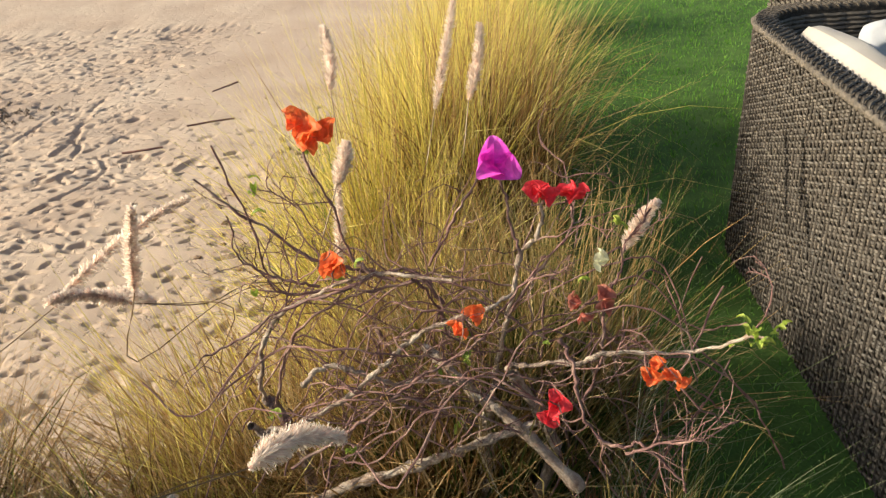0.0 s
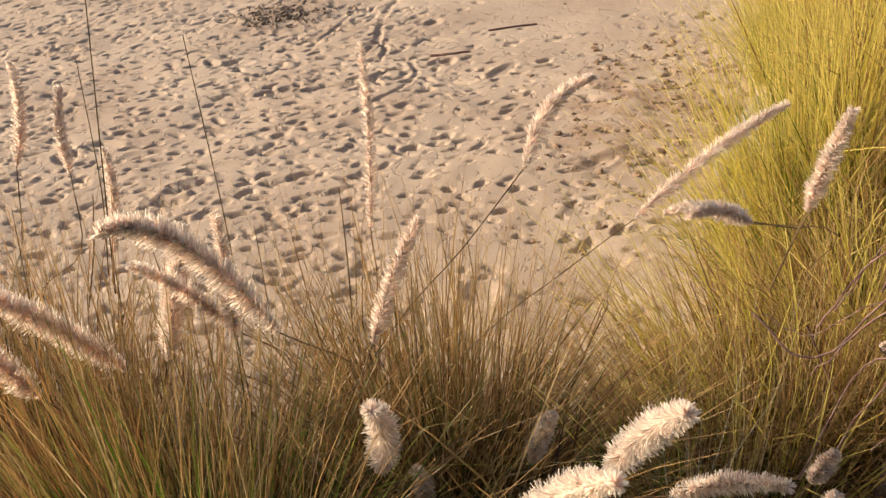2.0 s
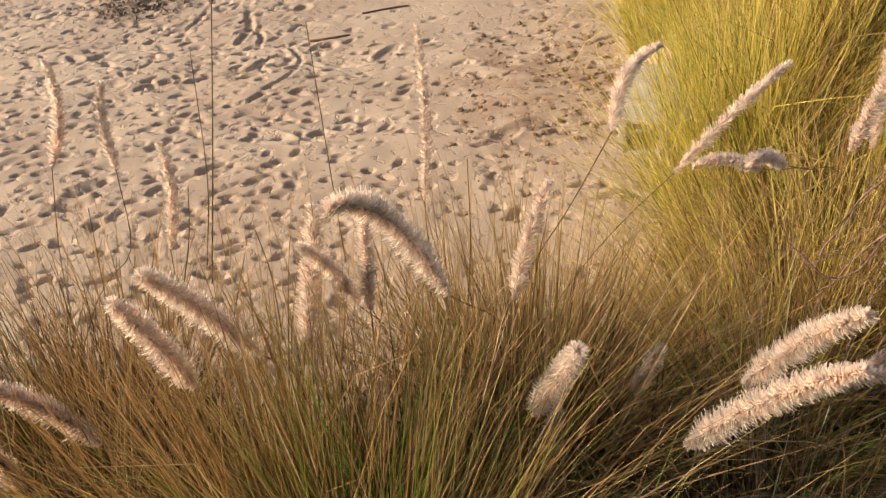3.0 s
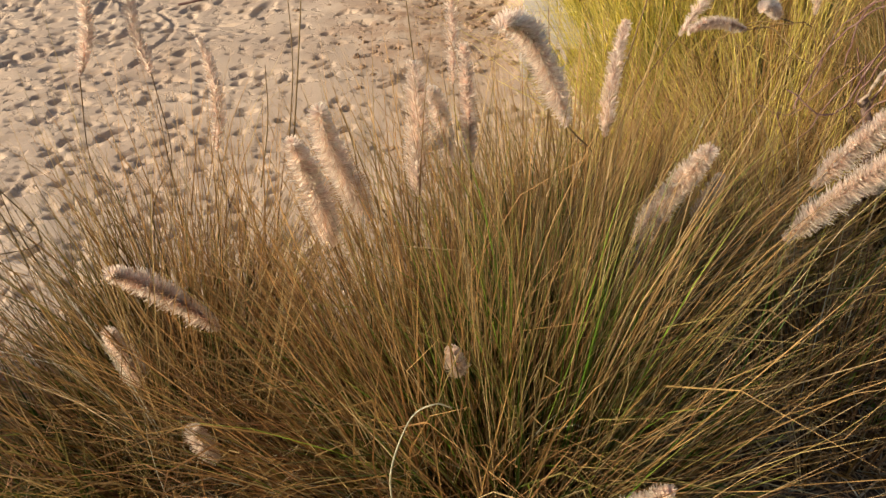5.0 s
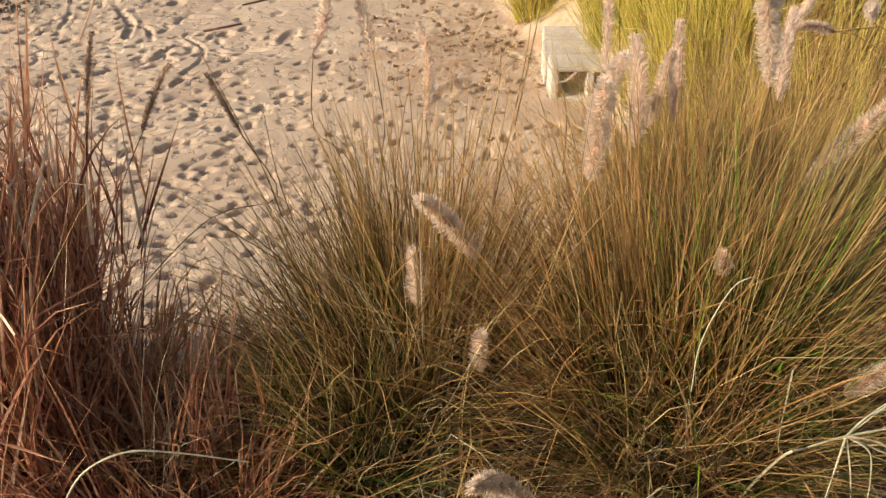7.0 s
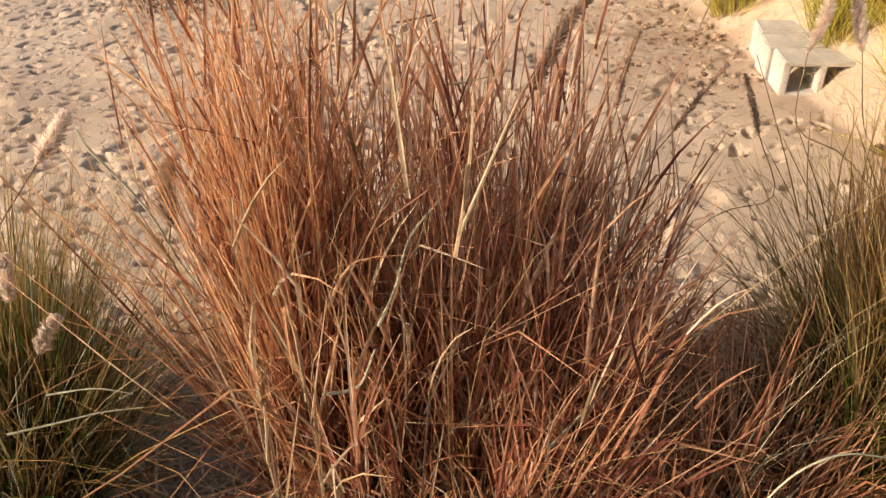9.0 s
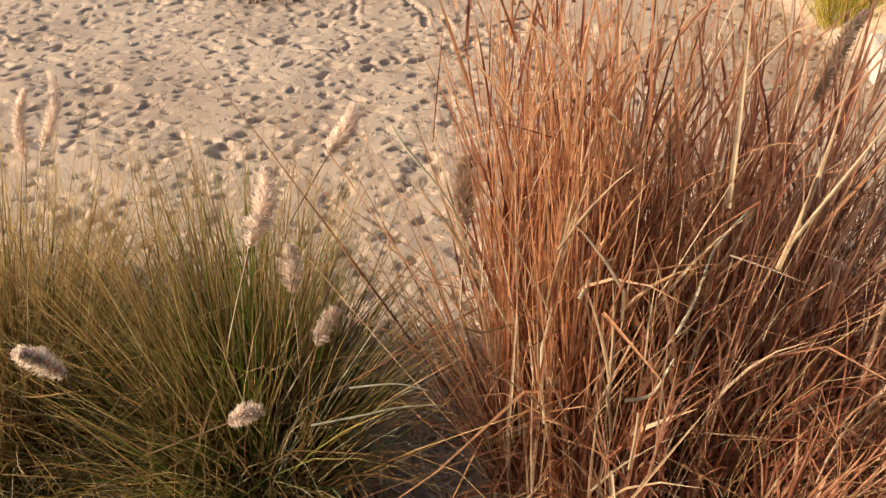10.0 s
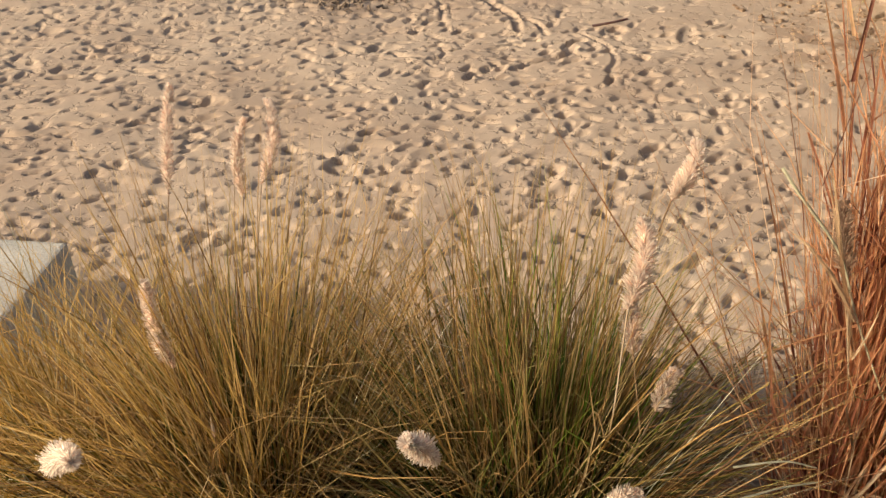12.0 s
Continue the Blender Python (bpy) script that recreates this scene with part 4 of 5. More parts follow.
tuft((-0.55, 5.7), "yellow-green fountain grass at the lawn edge", [
    ("leaves", GOLD, [dict(n=1300, r0=0.2, length=(0.5, 1.1), lean=0.6, droop=0.5, width=(0.0022, 0.0048))])])
tuft((-0.60, 3.86), "yellow-green fountain grass behind the concrete blocks", [
    ("leaves", GOLD, [dict(n=1760, r0=0.2, length=(0.53, 1.14), lean=0.6, droop=0.5, width=(0.0022, 0.0048))])])
bent_leaf(GRASS_A, 0.0026, [(-1.80, 0.66, 0.50), (-1.88, 0.47, 0.87), (-1.84, 0.46, 0.90), (-1.78, 0.46, 0.91)])
bent_leaf(GRASS_A, 0.0018, [(-1.78, 0.46, 0.91), (-1.74, 0.46, 0.95), (-1.64, 0.46, 0.94), (-1.52, 0.46, 0.90), (-1.46, 0.47, 0.84)])
bent_leaf(GRASS_A, 0.0018, [(-1.78, 0.46, 0.91), (-1.72, 0.45, 0.92), (-1.64, 0.44, 0.92), (-1.60, 0.44, 0.87), (-1.60, 0.43, 0.83)])
bent_leaf(GRASS_A, 0.0018, [(-1.78, 0.46, 0.91), (-1.73, 0.44, 0.90), (-1.70, 0.42, 0.86), (-1.67, 0.40, 0.80)])
bent_leaf(GRASS_A, 0.0018, [(-1.78, 0.46, 0.91), (-1.80, 0.44, 0.87), (-1.82, 0.42, 0.82)])
bent_leaf(GRASS_A, 0.0017, [(-1.78, 0.46, 0.91), (-1.75, 0.44, 0.89), (-1.74, 0.43, 0.84), (-1.74, 0.42, 0.79)])
bent_leaf(GRASS_A, 0.0017, [(-1.78, 0.46, 0.91), (-1.77, 0.45, 0.95), (-1.73, 0.45, 0.98), (-1.71, 0.44, 0.98)])
bent_leaf(GRASS_A, 0.0017, [(-1.78, 0.46, 0.91), (-1.70, 0.46, 0.98), (-1.64, 0.46, 0.99), (-1.62, 0.47, 1.01)])
bent_leaf(GRASS_A, 0.0017, [(-1.78, 0.46, 0.91), (-1.72, 0.44, 0.88), (-1.64, 0.43, 0.84), (-1.56, 0.42, 0.83)])
bent_leaf(GRASS_A, 0.0017, [(-1.78, 0.46, 0.91), (-1.77, 0.44, 0.85), (-1.76, 0.43, 0.79)])
bent_leaf(GRASS_A, 0.0014, [(-1.96, 0.60, 0.91), (-1.96, 0.60, 1.01), (-1.93, 0.60, 1.10), (-1.90, 0.60, 1.12), (-1.88, 0.60, 1.11)])
bent_leaf(GRASS_A, 0.0014, [(-1.81, 0.57, 0.95), (-1.81, 0.56, 0.82), (-1.81, 0.55, 0.79)])
bent_leaf(GRASS_A, 0.0015, [(-2.06, 1.25, 1.08), (-2.01, 1.27, 1.33), (-1.96, 1.30, 1.61)], STALK)
bent_leaf(GRASS_A, 0.0012, [(-2.06, 1.25, 1.12), (-2.03, 1.27, 1.28), (-2.02, 1.30, 1.49)], STALK)
bent_leaf(GRASS_A, 0.0013, [(-1.82, 1.27, 1.11), (-1.83, 1.30, 1.26), (-1.84, 1.33, 1.52)], STALK)
bent_leaf(GRASS_A, 0.0013, [(-1.61, 1.24, 1.04), (-1.60, 1.25, 1.17), (-1.60, 1.27, 1.31)], STALK)
bent_leaf(GRASS_A, 0.0015, [(-2.12, 1.24, 1.05), (-2.09, 1.27, 1.16), (-2.08, 1.30, 1.25)], STALK)
bent_leaf(GRASS_A, 0.0012, [(-2.27, 1.24, 0.98), (-2.27, 1.27, 1.09), (-2.27, 1.30, 1.21)], STALK)
bent_leaf(GRASS_A, 0.0012, [(-1.76, 1.24, 1.02), (-1.77, 1.27, 1.09), (-1.78, 1.30, 1.21)], STALK)
bent_leaf(GRASS_A, 0.0015, [(-2.55, 1.24, 0.94), (-2.58, 1.28, 1.05), (-2.66, 1.33, 1.26)], STALK)
bent_leaf(GRASS_A, 0.0013, [(-2.53, 1.24, 0.93), (-2.55, 1.25, 1.04), (-2.56, 1.27, 1.16)], STALK)
bent_leaf(GRASS_A, 0.0014, [(-1.95, 1.24, 0.96), (-1.95, 1.25, 1.10), (-1.97, 1.27, 1.19)], STALK)
bent_leaf(GRASS_R, 0.0022, [(-2.93, 0.65, 0.80), (-2.91, 0.65, 0.86), (-2.87, 0.65, 0.91), (-2.81, 0.65, 0.93), (-2.74, 0.65, 0.91), (-2.65, 0.65, 0.87)])
bent_leaf(GRASS_R, 0.0030, [(-3.30, 1.21, 1.31), (-3.25, 1.21, 1.31), (-3.19, 1.21, 1.32)])
bent_leaf(GRASS_C, 0.0020, [(-4.00, 0.91, 0.95), (-3.93, 0.92, 0.95), (-3.87, 0.93, 0.95), (-3.81, 0.94, 0.94)])
bent_leaf(GRASS_C, 0.0018, [(-3.94, 0.94, 0.99), (-3.87, 0.94, 0.99), (-3.82, 0.94, 0.97)])
bent_leaf(GRASS_C, 0.0026, [(-3.85, 1.14, 1.32), (-3.83, 1.12, 1.29), (-3.77, 1.09, 1.21), (-3.73, 1.07, 1.11), (-3.67, 1.04, 0.98)])
bent_leaf(GRASS_R, 0.0030, [(-3.44, 0.94, 1.04), (-3.41, 0.96, 1.09), (-3.38, 0.99, 1.16), (-3.33, 1.01, 1.21)])
bent_leaf(GRASS_R, 0.0030, [(-3.53, 0.88, 0.97), (-3.48, 0.90, 0.96), (-3.45, 0.91, 1.02)])
bent_leaf(GRASS_R, 0.0030, [(-3.18, 0.86, 0.80), (-3.12, 0.91, 0.80), (-3.04, 0.96, 0.83), (-3.00, 1.01, 0.97)])
bent_leaf(GRASS_R, 0.0032, [(-3.59, 0.97, 1.10), (-3.56, 0.99, 1.14), (-3.53, 1.00, 1.15)])

# ---- bougainvillea ----
shrub = thing("bougainvillea", (-0.45, 1.56, floor_z(-0.45, 1.56)), "leafless woody bougainvillea with tangled stems and a few bright bracts", "shrub")
STEMS = []


def limb(radius, points):
    line = smooth_line(points, 9)
    n = len(line)
    walk_off = np.cumsum(rng.normal(0, 1, (n, 3)), 0)
    walk_off -= np.linspace(0, 1, n)[:, None] * walk_off[-1]
    line = line + walk_off * (0.0006 if radius > 0.0075 else 0.0018) + rng.normal(0, 0.0008, (n, 3))
    r = radius * np.linspace(1.0, 0.75 if radius > 0.0075 else 0.55, n) * (1 + 0.14 * rng.normal(0, 1, n) + 0.35 * (rng.uniform(0, 1, n) > 0.88))
    p = Pile()
    p.add(*tube(line, r, 8 if radius > 0.006 else 6))
    p.build("trunk" if radius > 0.012 else "branch", PURPLE_BARK if radius == 0.0135 else BARK if radius > 0.0042 else TWIG, shrub, smooth=True)
    STEMS.append((radius, line))


limb(0.0155, [(-0.36, 1.56, 0.51), (-0.35, 1.56, 0.62), (-0.34, 1.56, 0.73), (-0.34, 1.56, 0.82), (-0.33, 1.56, 0.88)])
limb(0.0126, [(-0.24, 1.59, 0.48), (-0.24, 1.56, 0.64), (-0.21, 1.54, 0.80), (-0.26, 1.52, 0.94), (-0.28, 1.50, 1.00)])
limb(0.0135, [(-0.73, 1.56, 0.50), (-0.72, 1.56, 0.63), (-0.72, 1.56, 0.73), (-0.76, 1.56, 0.87), (-0.78, 1.56, 0.89)])
limb(0.0118, [(-0.16, 1.43, 0.79), (-0.29, 1.46, 0.93), (-0.35, 1.50, 0.95), (-0.41, 1.53, 1.00), (-0.45, 1.56, 1.02)])
limb(0.0100, [(-0.67, 1.43, 0.74), (-0.61, 1.44, 0.77), (-0.44, 1.44, 0.84), (-0.34, 1.45, 0.88), (-0.24, 1.46, 0.92)])
limb(0.0059, [(-0.75, 1.40, 0.96), (-0.74, 1.42, 0.92), (-0.69, 1.43, 0.92), (-0.60, 1.44, 0.96), (-0.51, 1.45, 1.03), (-0.46, 1.46, 1.08), (-0.39, 1.47, 1.14), (-0.32, 1.48, 1.16), (-0.28, 1.50, 1.17)])
limb(0.0054, [(-0.65, 1.43, 1.03), (-0.63, 1.44, 1.05), (-0.59, 1.45, 1.06), (-0.55, 1.46, 1.04), (-0.49, 1.47, 1.00), (-0.42, 1.49, 0.98), (-0.35, 1.50, 0.95), (-0.25, 1.51, 0.91)])
limb(0.0032, [(-0.68, 1.38, 0.88), (-0.56, 1.40, 0.96), (-0.45, 1.42, 1.04), (-0.40, 1.44, 1.06), (-0.32, 1.47, 1.11), (-0.25, 1.49, 1.20), (-0.22, 1.51, 1.24)])
limb(0.0036, [(-0.20, 1.43, 1.12), (-0.17, 1.42, 1.08), (-0.16, 1.40, 1.02), (-0.13, 1.39, 0.96), (-0.09, 1.37, 0.94), (-0.05, 1.36, 0.95), (0.00, 1.34, 0.90), (0.01, 1.33, 0.88)])
limb(0.0029, [(-0.09, 1.36, 0.94), (-0.03, 1.33, 0.98), (0.02, 1.30, 1.02)])
limb(0.0049, [(-0.29, 1.50, 1.01), (-0.27, 1.47, 1.03), (-0.19, 1.45, 1.05), (-0.12, 1.43, 1.08), (0.02, 1.41, 1.10), (0.08, 1.39, 1.14), (0.12, 1.36, 1.17)])
limb(0.0054, [(-0.33, 1.53, 0.90), (-0.31, 1.54, 1.00), (-0.29, 1.54, 1.10), (-0.26, 1.55, 1.23), (-0.23, 1.55, 1.27), (-0.22, 1.56, 1.32)])
limb(0.0032, [(-0.26, 1.53, 1.23), (-0.28, 1.54, 1.29), (-0.29, 1.55, 1.35), (-0.30, 1.56, 1.38)])
limb(0.0029, [(-0.29, 1.53, 1.10), (-0.22, 1.55, 1.20), (-0.18, 1.57, 1.24), (-0.17, 1.59, 1.29)])
limb(0.0032, [(-0.16, 1.46, 0.97), (-0.13, 1.48, 1.07), (-0.12, 1.50, 1.15), (-0.10, 1.52, 1.19), (-0.08, 1.54, 1.25), (-0.04, 1.56, 1.30)])
limb(0.0036, [(-0.40, 1.50, 1.15), (-0.45, 1.47, 1.23), (-0.55, 1.44, 1.21), (-0.65, 1.42, 1.19), (-0.76, 1.39, 1.14), (-0.79, 1.36, 1.14)])
limb(0.0032, [(-0.48, 1.53, 1.20), (-0.59, 1.52, 1.22), (-0.71, 1.51, 1.31), (-0.80, 1.50, 1.40)])
limb(0.0029, [(-0.56, 1.50, 1.19), (-0.70, 1.50, 1.18), (-0.72, 1.50, 1.31), (-0.76, 1.50, 1.46)])
limb(0.0029, [(-0.48, 1.50, 1.20), (-0.55, 1.50, 1.23), (-0.57, 1.50, 1.32), (-0.61, 1.51, 1.44)])
limb(0.0049, [(-0.78, 1.56, 0.89), (-0.76, 1.53, 1.00), (-0.72, 1.51, 1.11), (-0.61, 1.48, 1.20), (-0.49, 1.46, 1.24), (-0.37, 1.43, 1.24)])
limb(0.0036, [(-0.76, 1.56, 0.87), (-0.72, 1.55, 0.99), (-0.66, 1.54, 1.09), (-0.55, 1.53, 1.16), (-0.42, 1.52, 1.18), (-0.32, 1.51, 1.17)])
limb(0.0036, [(-0.33, 1.56, 0.88), (-0.39, 1.53, 1.00), (-0.40, 1.51, 1.12), (-0.43, 1.48, 1.20), (-0.47, 1.46, 1.24)])
limb(0.0029, [(-0.42, 1.50, 1.23), (-0.37, 1.52, 1.31), (-0.34, 1.54, 1.36), (-0.33, 1.56, 1.38)])
limb(0.0025, [(-0.61, 1.48, 1.20), (-0.68, 1.47, 1.23), (-0.73, 1.47, 1.26), (-0.74, 1.46, 1.35)])


def twig(pile, start, way, length, r, depth=0):
    n = 7
    pts = [np.asarray(start, float)]
    d = np.asarray(way, float)
    d = d / np.linalg.norm(d)
    for i in range(n):
        d = d + rng.normal(0, 0.27, 3)
        d /= np.linalg.norm(d)
        pts.append(pts[-1] + d * length / n)
    pts = np.array(pts)
    pile.add(*tube(pts, r * np.linspace(1, 0.45, len(pts)), 4))
    if depth < 2:
        for _ in range(rng.integers(1, 4)):
            k = rng.integers(1, n)
            q = d + rng.normal(0, 0.8, 3)
            twig(pile, pts[k], q, length * rng.uniform(0.3, 0.6), r * 0.65, depth + 1)
    return pts[-1]


tangle = Pile()
TIPS = []
for radius, line in STEMS:
    if radius > 0.012:
        continue
    for _ in range(7):
        k = rng.integers(1, len(line))
        if line[k][2] > 1.26 and rng.uniform() < 0.8:
            continue
        d = line[k] - line[max(0, k - 2)]
        d = d / (np.linalg.norm(d) + 1e-9) + rng.normal(0, 0.7, 3) + np.array([0, 0, 0.35])
        TIPS.append(twig(tangle, line[k], d, rng.uniform(0.06, 0.22), rng.uniform(0.0009, 0.0020)))
for i in range(62):
    # long thin stems bent over the top of the shrub
    x0, z0 = rng.uniform(-0.62, -0.12), rng.uniform(0.9, 1.17)
    y0 = rng.uniform(1.40, 1.66)
    ln = rng.uniform(0.2, 0.42)
    side = 1 if rng.uniform() < 0.35 else -1
    pts = [(x0, y0, z0 - 0.03), (x0 + side * ln * 0.4, y0 + rng.normal(0, 0.03), z0 + rng.uniform(0.0, 0.06)),
           (x0 + side * ln * 0.75, y0 + rng.normal(0, 0.05), z0 - rng.uniform(0.0, 0.10)), (x0 + side * ln, y0 + rng.normal(0, 0.06), z0 - rng.uniform(0.02, 0.28))]
    line = smooth_line(pts, 6)
    tangle.add(*tube(line + rng.normal(0, 0.0022, line.shape), rng.uniform(0.0010, 0.0022), 5))
for i in range(45):
    # dead stems below
    x0, y0 = rng.uniform(-0.8, 0.0), rng.uniform(1.5, 1.75)
    z0 = floor_z(x0, y0)
    a = rng.uniform(0, 6.28)
    h = rng.uniform(0.3, 0.62)
    pts = [(x0, y0, z0), (x0 + 0.05 * math.cos(a), y0 + 0.05 * math.sin(a), z0 + h * 0.5), (x0 + 0.16 * math.cos(a), y0 + 0.1 * math.sin(a), z0 + h)]
    line = smooth_line(pts, 6)
    tangle.add(*tube(line + rng.normal(0, 0.0025, line.shape), rng.uniform(0.0012, 0.0027), 5))
tg = tangle.build("twig_tangle", TWIG, shrub, label="tangle of thin purple-brown twigs")
tg["kind"] = "stuff"


def petal(pile, at, way, up, length, width):
    """A papery pointed bract, cupped, with a crease."""
    way, up = np.asarray(way, float), np.asarray(up, float)
    way = way / np.linalg.norm(way)
    side = np.cross(way, up)
    side /= np.linalg.norm(side) + 1e-9
    up = np.cross(side, way)
    V, U = [], []
    for i in range(7):
        s = i / 6
        w = width * (np.sin(np.pi * (0.12 + 0.80 * s ** 0.8)) ** 0.6)
        for j in range(5):
            q = j / 2 - 1
            V.append(at + way * length * s + side * w * q * 0.5 + up * (length * (0.42 * np.sin(2.6 * s) - 0.25 * s) + width * 0.26 * q * q + 0.10 * width * math.sin(5.5 * s + 2.5 * q) * abs(q) + rng.normal(0, 0.035 * length)))
            U.append((j / 4, s))
    ids = np.arange(35).reshape(7, 5)
    F = np.stack([ids[:-1, :-1], ids[1:, :-1], ids[1:, 1:], ids[:-1, 1:]], -1).reshape(-1, 4)
    pile.add(V, F, U)


def bloom(kind, at, size=0.045):
    at = np.asarray(at, float)
    names = {"or": "orange", "red": "red", "mag": "magenta", "faded": "faded reddish-brown", "white": "cream"}
    for c in range({"mag": 1, "white": 1}.get(kind, 2)):
        p = Pile()
        o = at + rng.normal(0, 0.011, 3)
        lean = rng.normal(0, 0.6, 3) + np.array([0, -0.6, 0.6])
        lean /= np.linalg.norm(lean)
        e1 = np.cross(lean, rng.normal(0, 1, 3))
        e1 /= np.linalg.norm(e1)
        e2 = np.cross(lean, e1)
        for k in range(3):
            a = k * 2.09 + rng.normal(0, 0.15)
            way = lean * rng.uniform(0.4, 0.8) + math.cos(a) * e1 + math.sin(a) * e2
            petal(p, o, way, lean, size * rng.uniform(0.8, 1.05), size * rng.uniform(0.9, 1.15))
        for k in range(3):
            # all bracts join at one point
            p.v[k][:5] = o
        p.build("flower", PETAL[kind], shrub, label="papery %s bougainvillea bracts" % names[kind])
    # the stem that carries it
    near_line = min((l for r, l in STEMS), key=lambda l: np.min(np.linalg.norm(l - at, axis=1)))
    foot = near_line[np.argmin(np.linalg.norm(near_line - at, axis=1))]
    if np.linalg.norm(foot - at) > 0.01:
        st = Pile()
        mid = (foot + at) / 2 + rng.normal(0, 0.01, 3)
        st.add(*tube(smooth_line([foot, mid, at], 5), 0.0016, 5))
        st.build("flower_stem", TWIG, shrub)


bloom('or', (-0.621, 1.521, 1.469), 0.034)
bloom('or', (-0.572, 1.508, 1.468), 0.034)
bloom('or', (-0.566, 1.469, 1.257), 0.034)
bloom('or', (-0.360, 1.456, 1.136), 0.026)
bloom('or', (-0.013, 1.378, 1.085), 0.024)
bloom('or', (-0.047, 1.391, 1.065), 0.024)
bloom('mag', (-0.298, 1.547, 1.408), 0.05)
bloom('red', (-0.169, 1.573, 1.323), 0.031)
bloom('red', (-0.231, 1.573, 1.318), 0.031)
bloom('red', (-0.209, 1.404, 0.983), 0.031)
bloom('faded', (-0.124, 1.456, 1.167), 0.024)
bloom('faded', (-0.155, 1.456, 1.174), 0.024)
bloom('white', (-0.129, 1.495, 1.238), 0.028)
for k in range(26):
    at = TIPS[rng.integers(0, len(TIPS))] if k > 7 else np.array(STEMS[10][1][-1 - k]) + rng.normal(0, 0.01, 3)
    for _ in range(rng.integers(1, 4)):
        p = Pile()
        petal(p, at + rng.normal(0, 0.006, 3), rng.normal(0, 1, 3) + [0, 0, 0.4], [0, 0, 1.0], rng.uniform(0.012, 0.026), rng.uniform(0.008, 0.014))
        p.build("leaf", LEAF, shrub, label="small yellow-green leaf")


# ---- wicker seat ----
def plan_line(length, depth, r, step):
    """Back with two arms, seen from above: arm, corner, back, corner, arm."""
    out = [np.array([[depth - (depth - r) * s, 0.0] for s in np.arange(0, 1, step / (depth - r))])]
    a = np.arange(0, np.pi / 2, step / r)
    out.append(np.stack([r - r * np.sin(a), r - r * np.cos(a)], -1))
    ys = np.arange(r, length - r, step)
    out.append(np.stack([np.zeros_like(ys), ys], -1))
    out.append(np.stack([r - r * np.cos(a), length - r + r * np.sin(a)], -1))
    xs = np.arange(r, depth, step)
    out.append(np.stack([xs, np.full_like(xs, length)], -1))
    p = np.vstack(out)
    t = np.gradient(p, axis=0)
    t /= np.linalg.norm(t, axis=1)[:, None]
    return p, np.stack([-t[:, 1], t[:, 0]], -1)


def woven(name, parent, place, length, depth, r, z0, z1, pitch, step, amp, outward, taper):
    p, nrm = plan_line(length, depth, r, step)
    off = 0.0 if outward > 0 else 0.072
    nrm = nrm * outward
    pile = Pile()
    k = np.arange(len(p))
    rows = int((z1 - z0) / pitch)
    for i in range(rows):
        z = z0 + (i + 0.5) * pitch
        wave = amp * (1.15 * np.abs(np.sin(k * np.pi / 6)) ** 0.6 - 0.85 + 0.32 * np.sin(k * np.pi / 6 + (i % 2) * np.pi)) + rng.normal(0, amp * 0.10, len(p))
        wave += amp * 0.35 * np.repeat(rng.normal(0, 1, len(p) // 6 + 1), 6)[:len(p)] * np.abs(np.sin(k * np.pi / 6))
        grow = taper * (1 - (z - z0) / (z1 - z0))
        jig = rng.normal(0, pitch * 0.04, len(p))
        V = []
        for dz, dn in ((-0.46, -0.0016), (0.0, 0.0016), (0.46, -0.0016)):
            q = p + nrm * (wave + dn + grow + off)[:, None]
            V.append(np.stack([q[:, 0], q[:, 1], z + dz * pitch + jig], -1))
        V = np.stack(V, 1).reshape(-1, 3)
        b = (np.arange(len(p) - 1) * 3)[:, None]
        F = np.vstack([b + [0, 1, 4, 3], b + [1, 2, 5, 4]])
        U = np.stack([np.tile([0, 0.5, 1.0], len(p)), np.full(len(p) * 3, rng.uniform())], -1)
        pile.add(np.array([place @ Vector(q) for q in V]), F, U)
    return pile.build(name, WICKER, parent)


def swept_wall(name, parent, place, length, depth, r, z0, z1, inner, outer, mat, step=0.05):
    p, nrm = plan_line(length, depth, r, step)
    sec = [(outer, z0), (outer, z1), (inner, z1), (inner, z0)]
    V = np.stack([np.stack([p[:, 0] + nrm[:, 0] * a, p[:, 1] + nrm[:, 1] * a, np.full(len(p), z)], -1) for a, z in sec], 1).reshape(-1, 3)
    F = []
    for i in range(len(p) - 1):
        for k in range(4):
            F.append((i * 4 + k, i * 4 + (k + 1) % 4, (i + 1) * 4 + (k + 1) % 4, (i + 1) * 4 + k))
    F += [(0, 1, 2, 3), ((len(p) - 1) * 4 + 3, (len(p) - 1) * 4 + 2, (len(p) - 1) * 4 + 1, (len(p) - 1) * 4)]
    return mesh_of(name, np.array([place @ Vector(q) for q in V]), np.array(F), mat, parent)


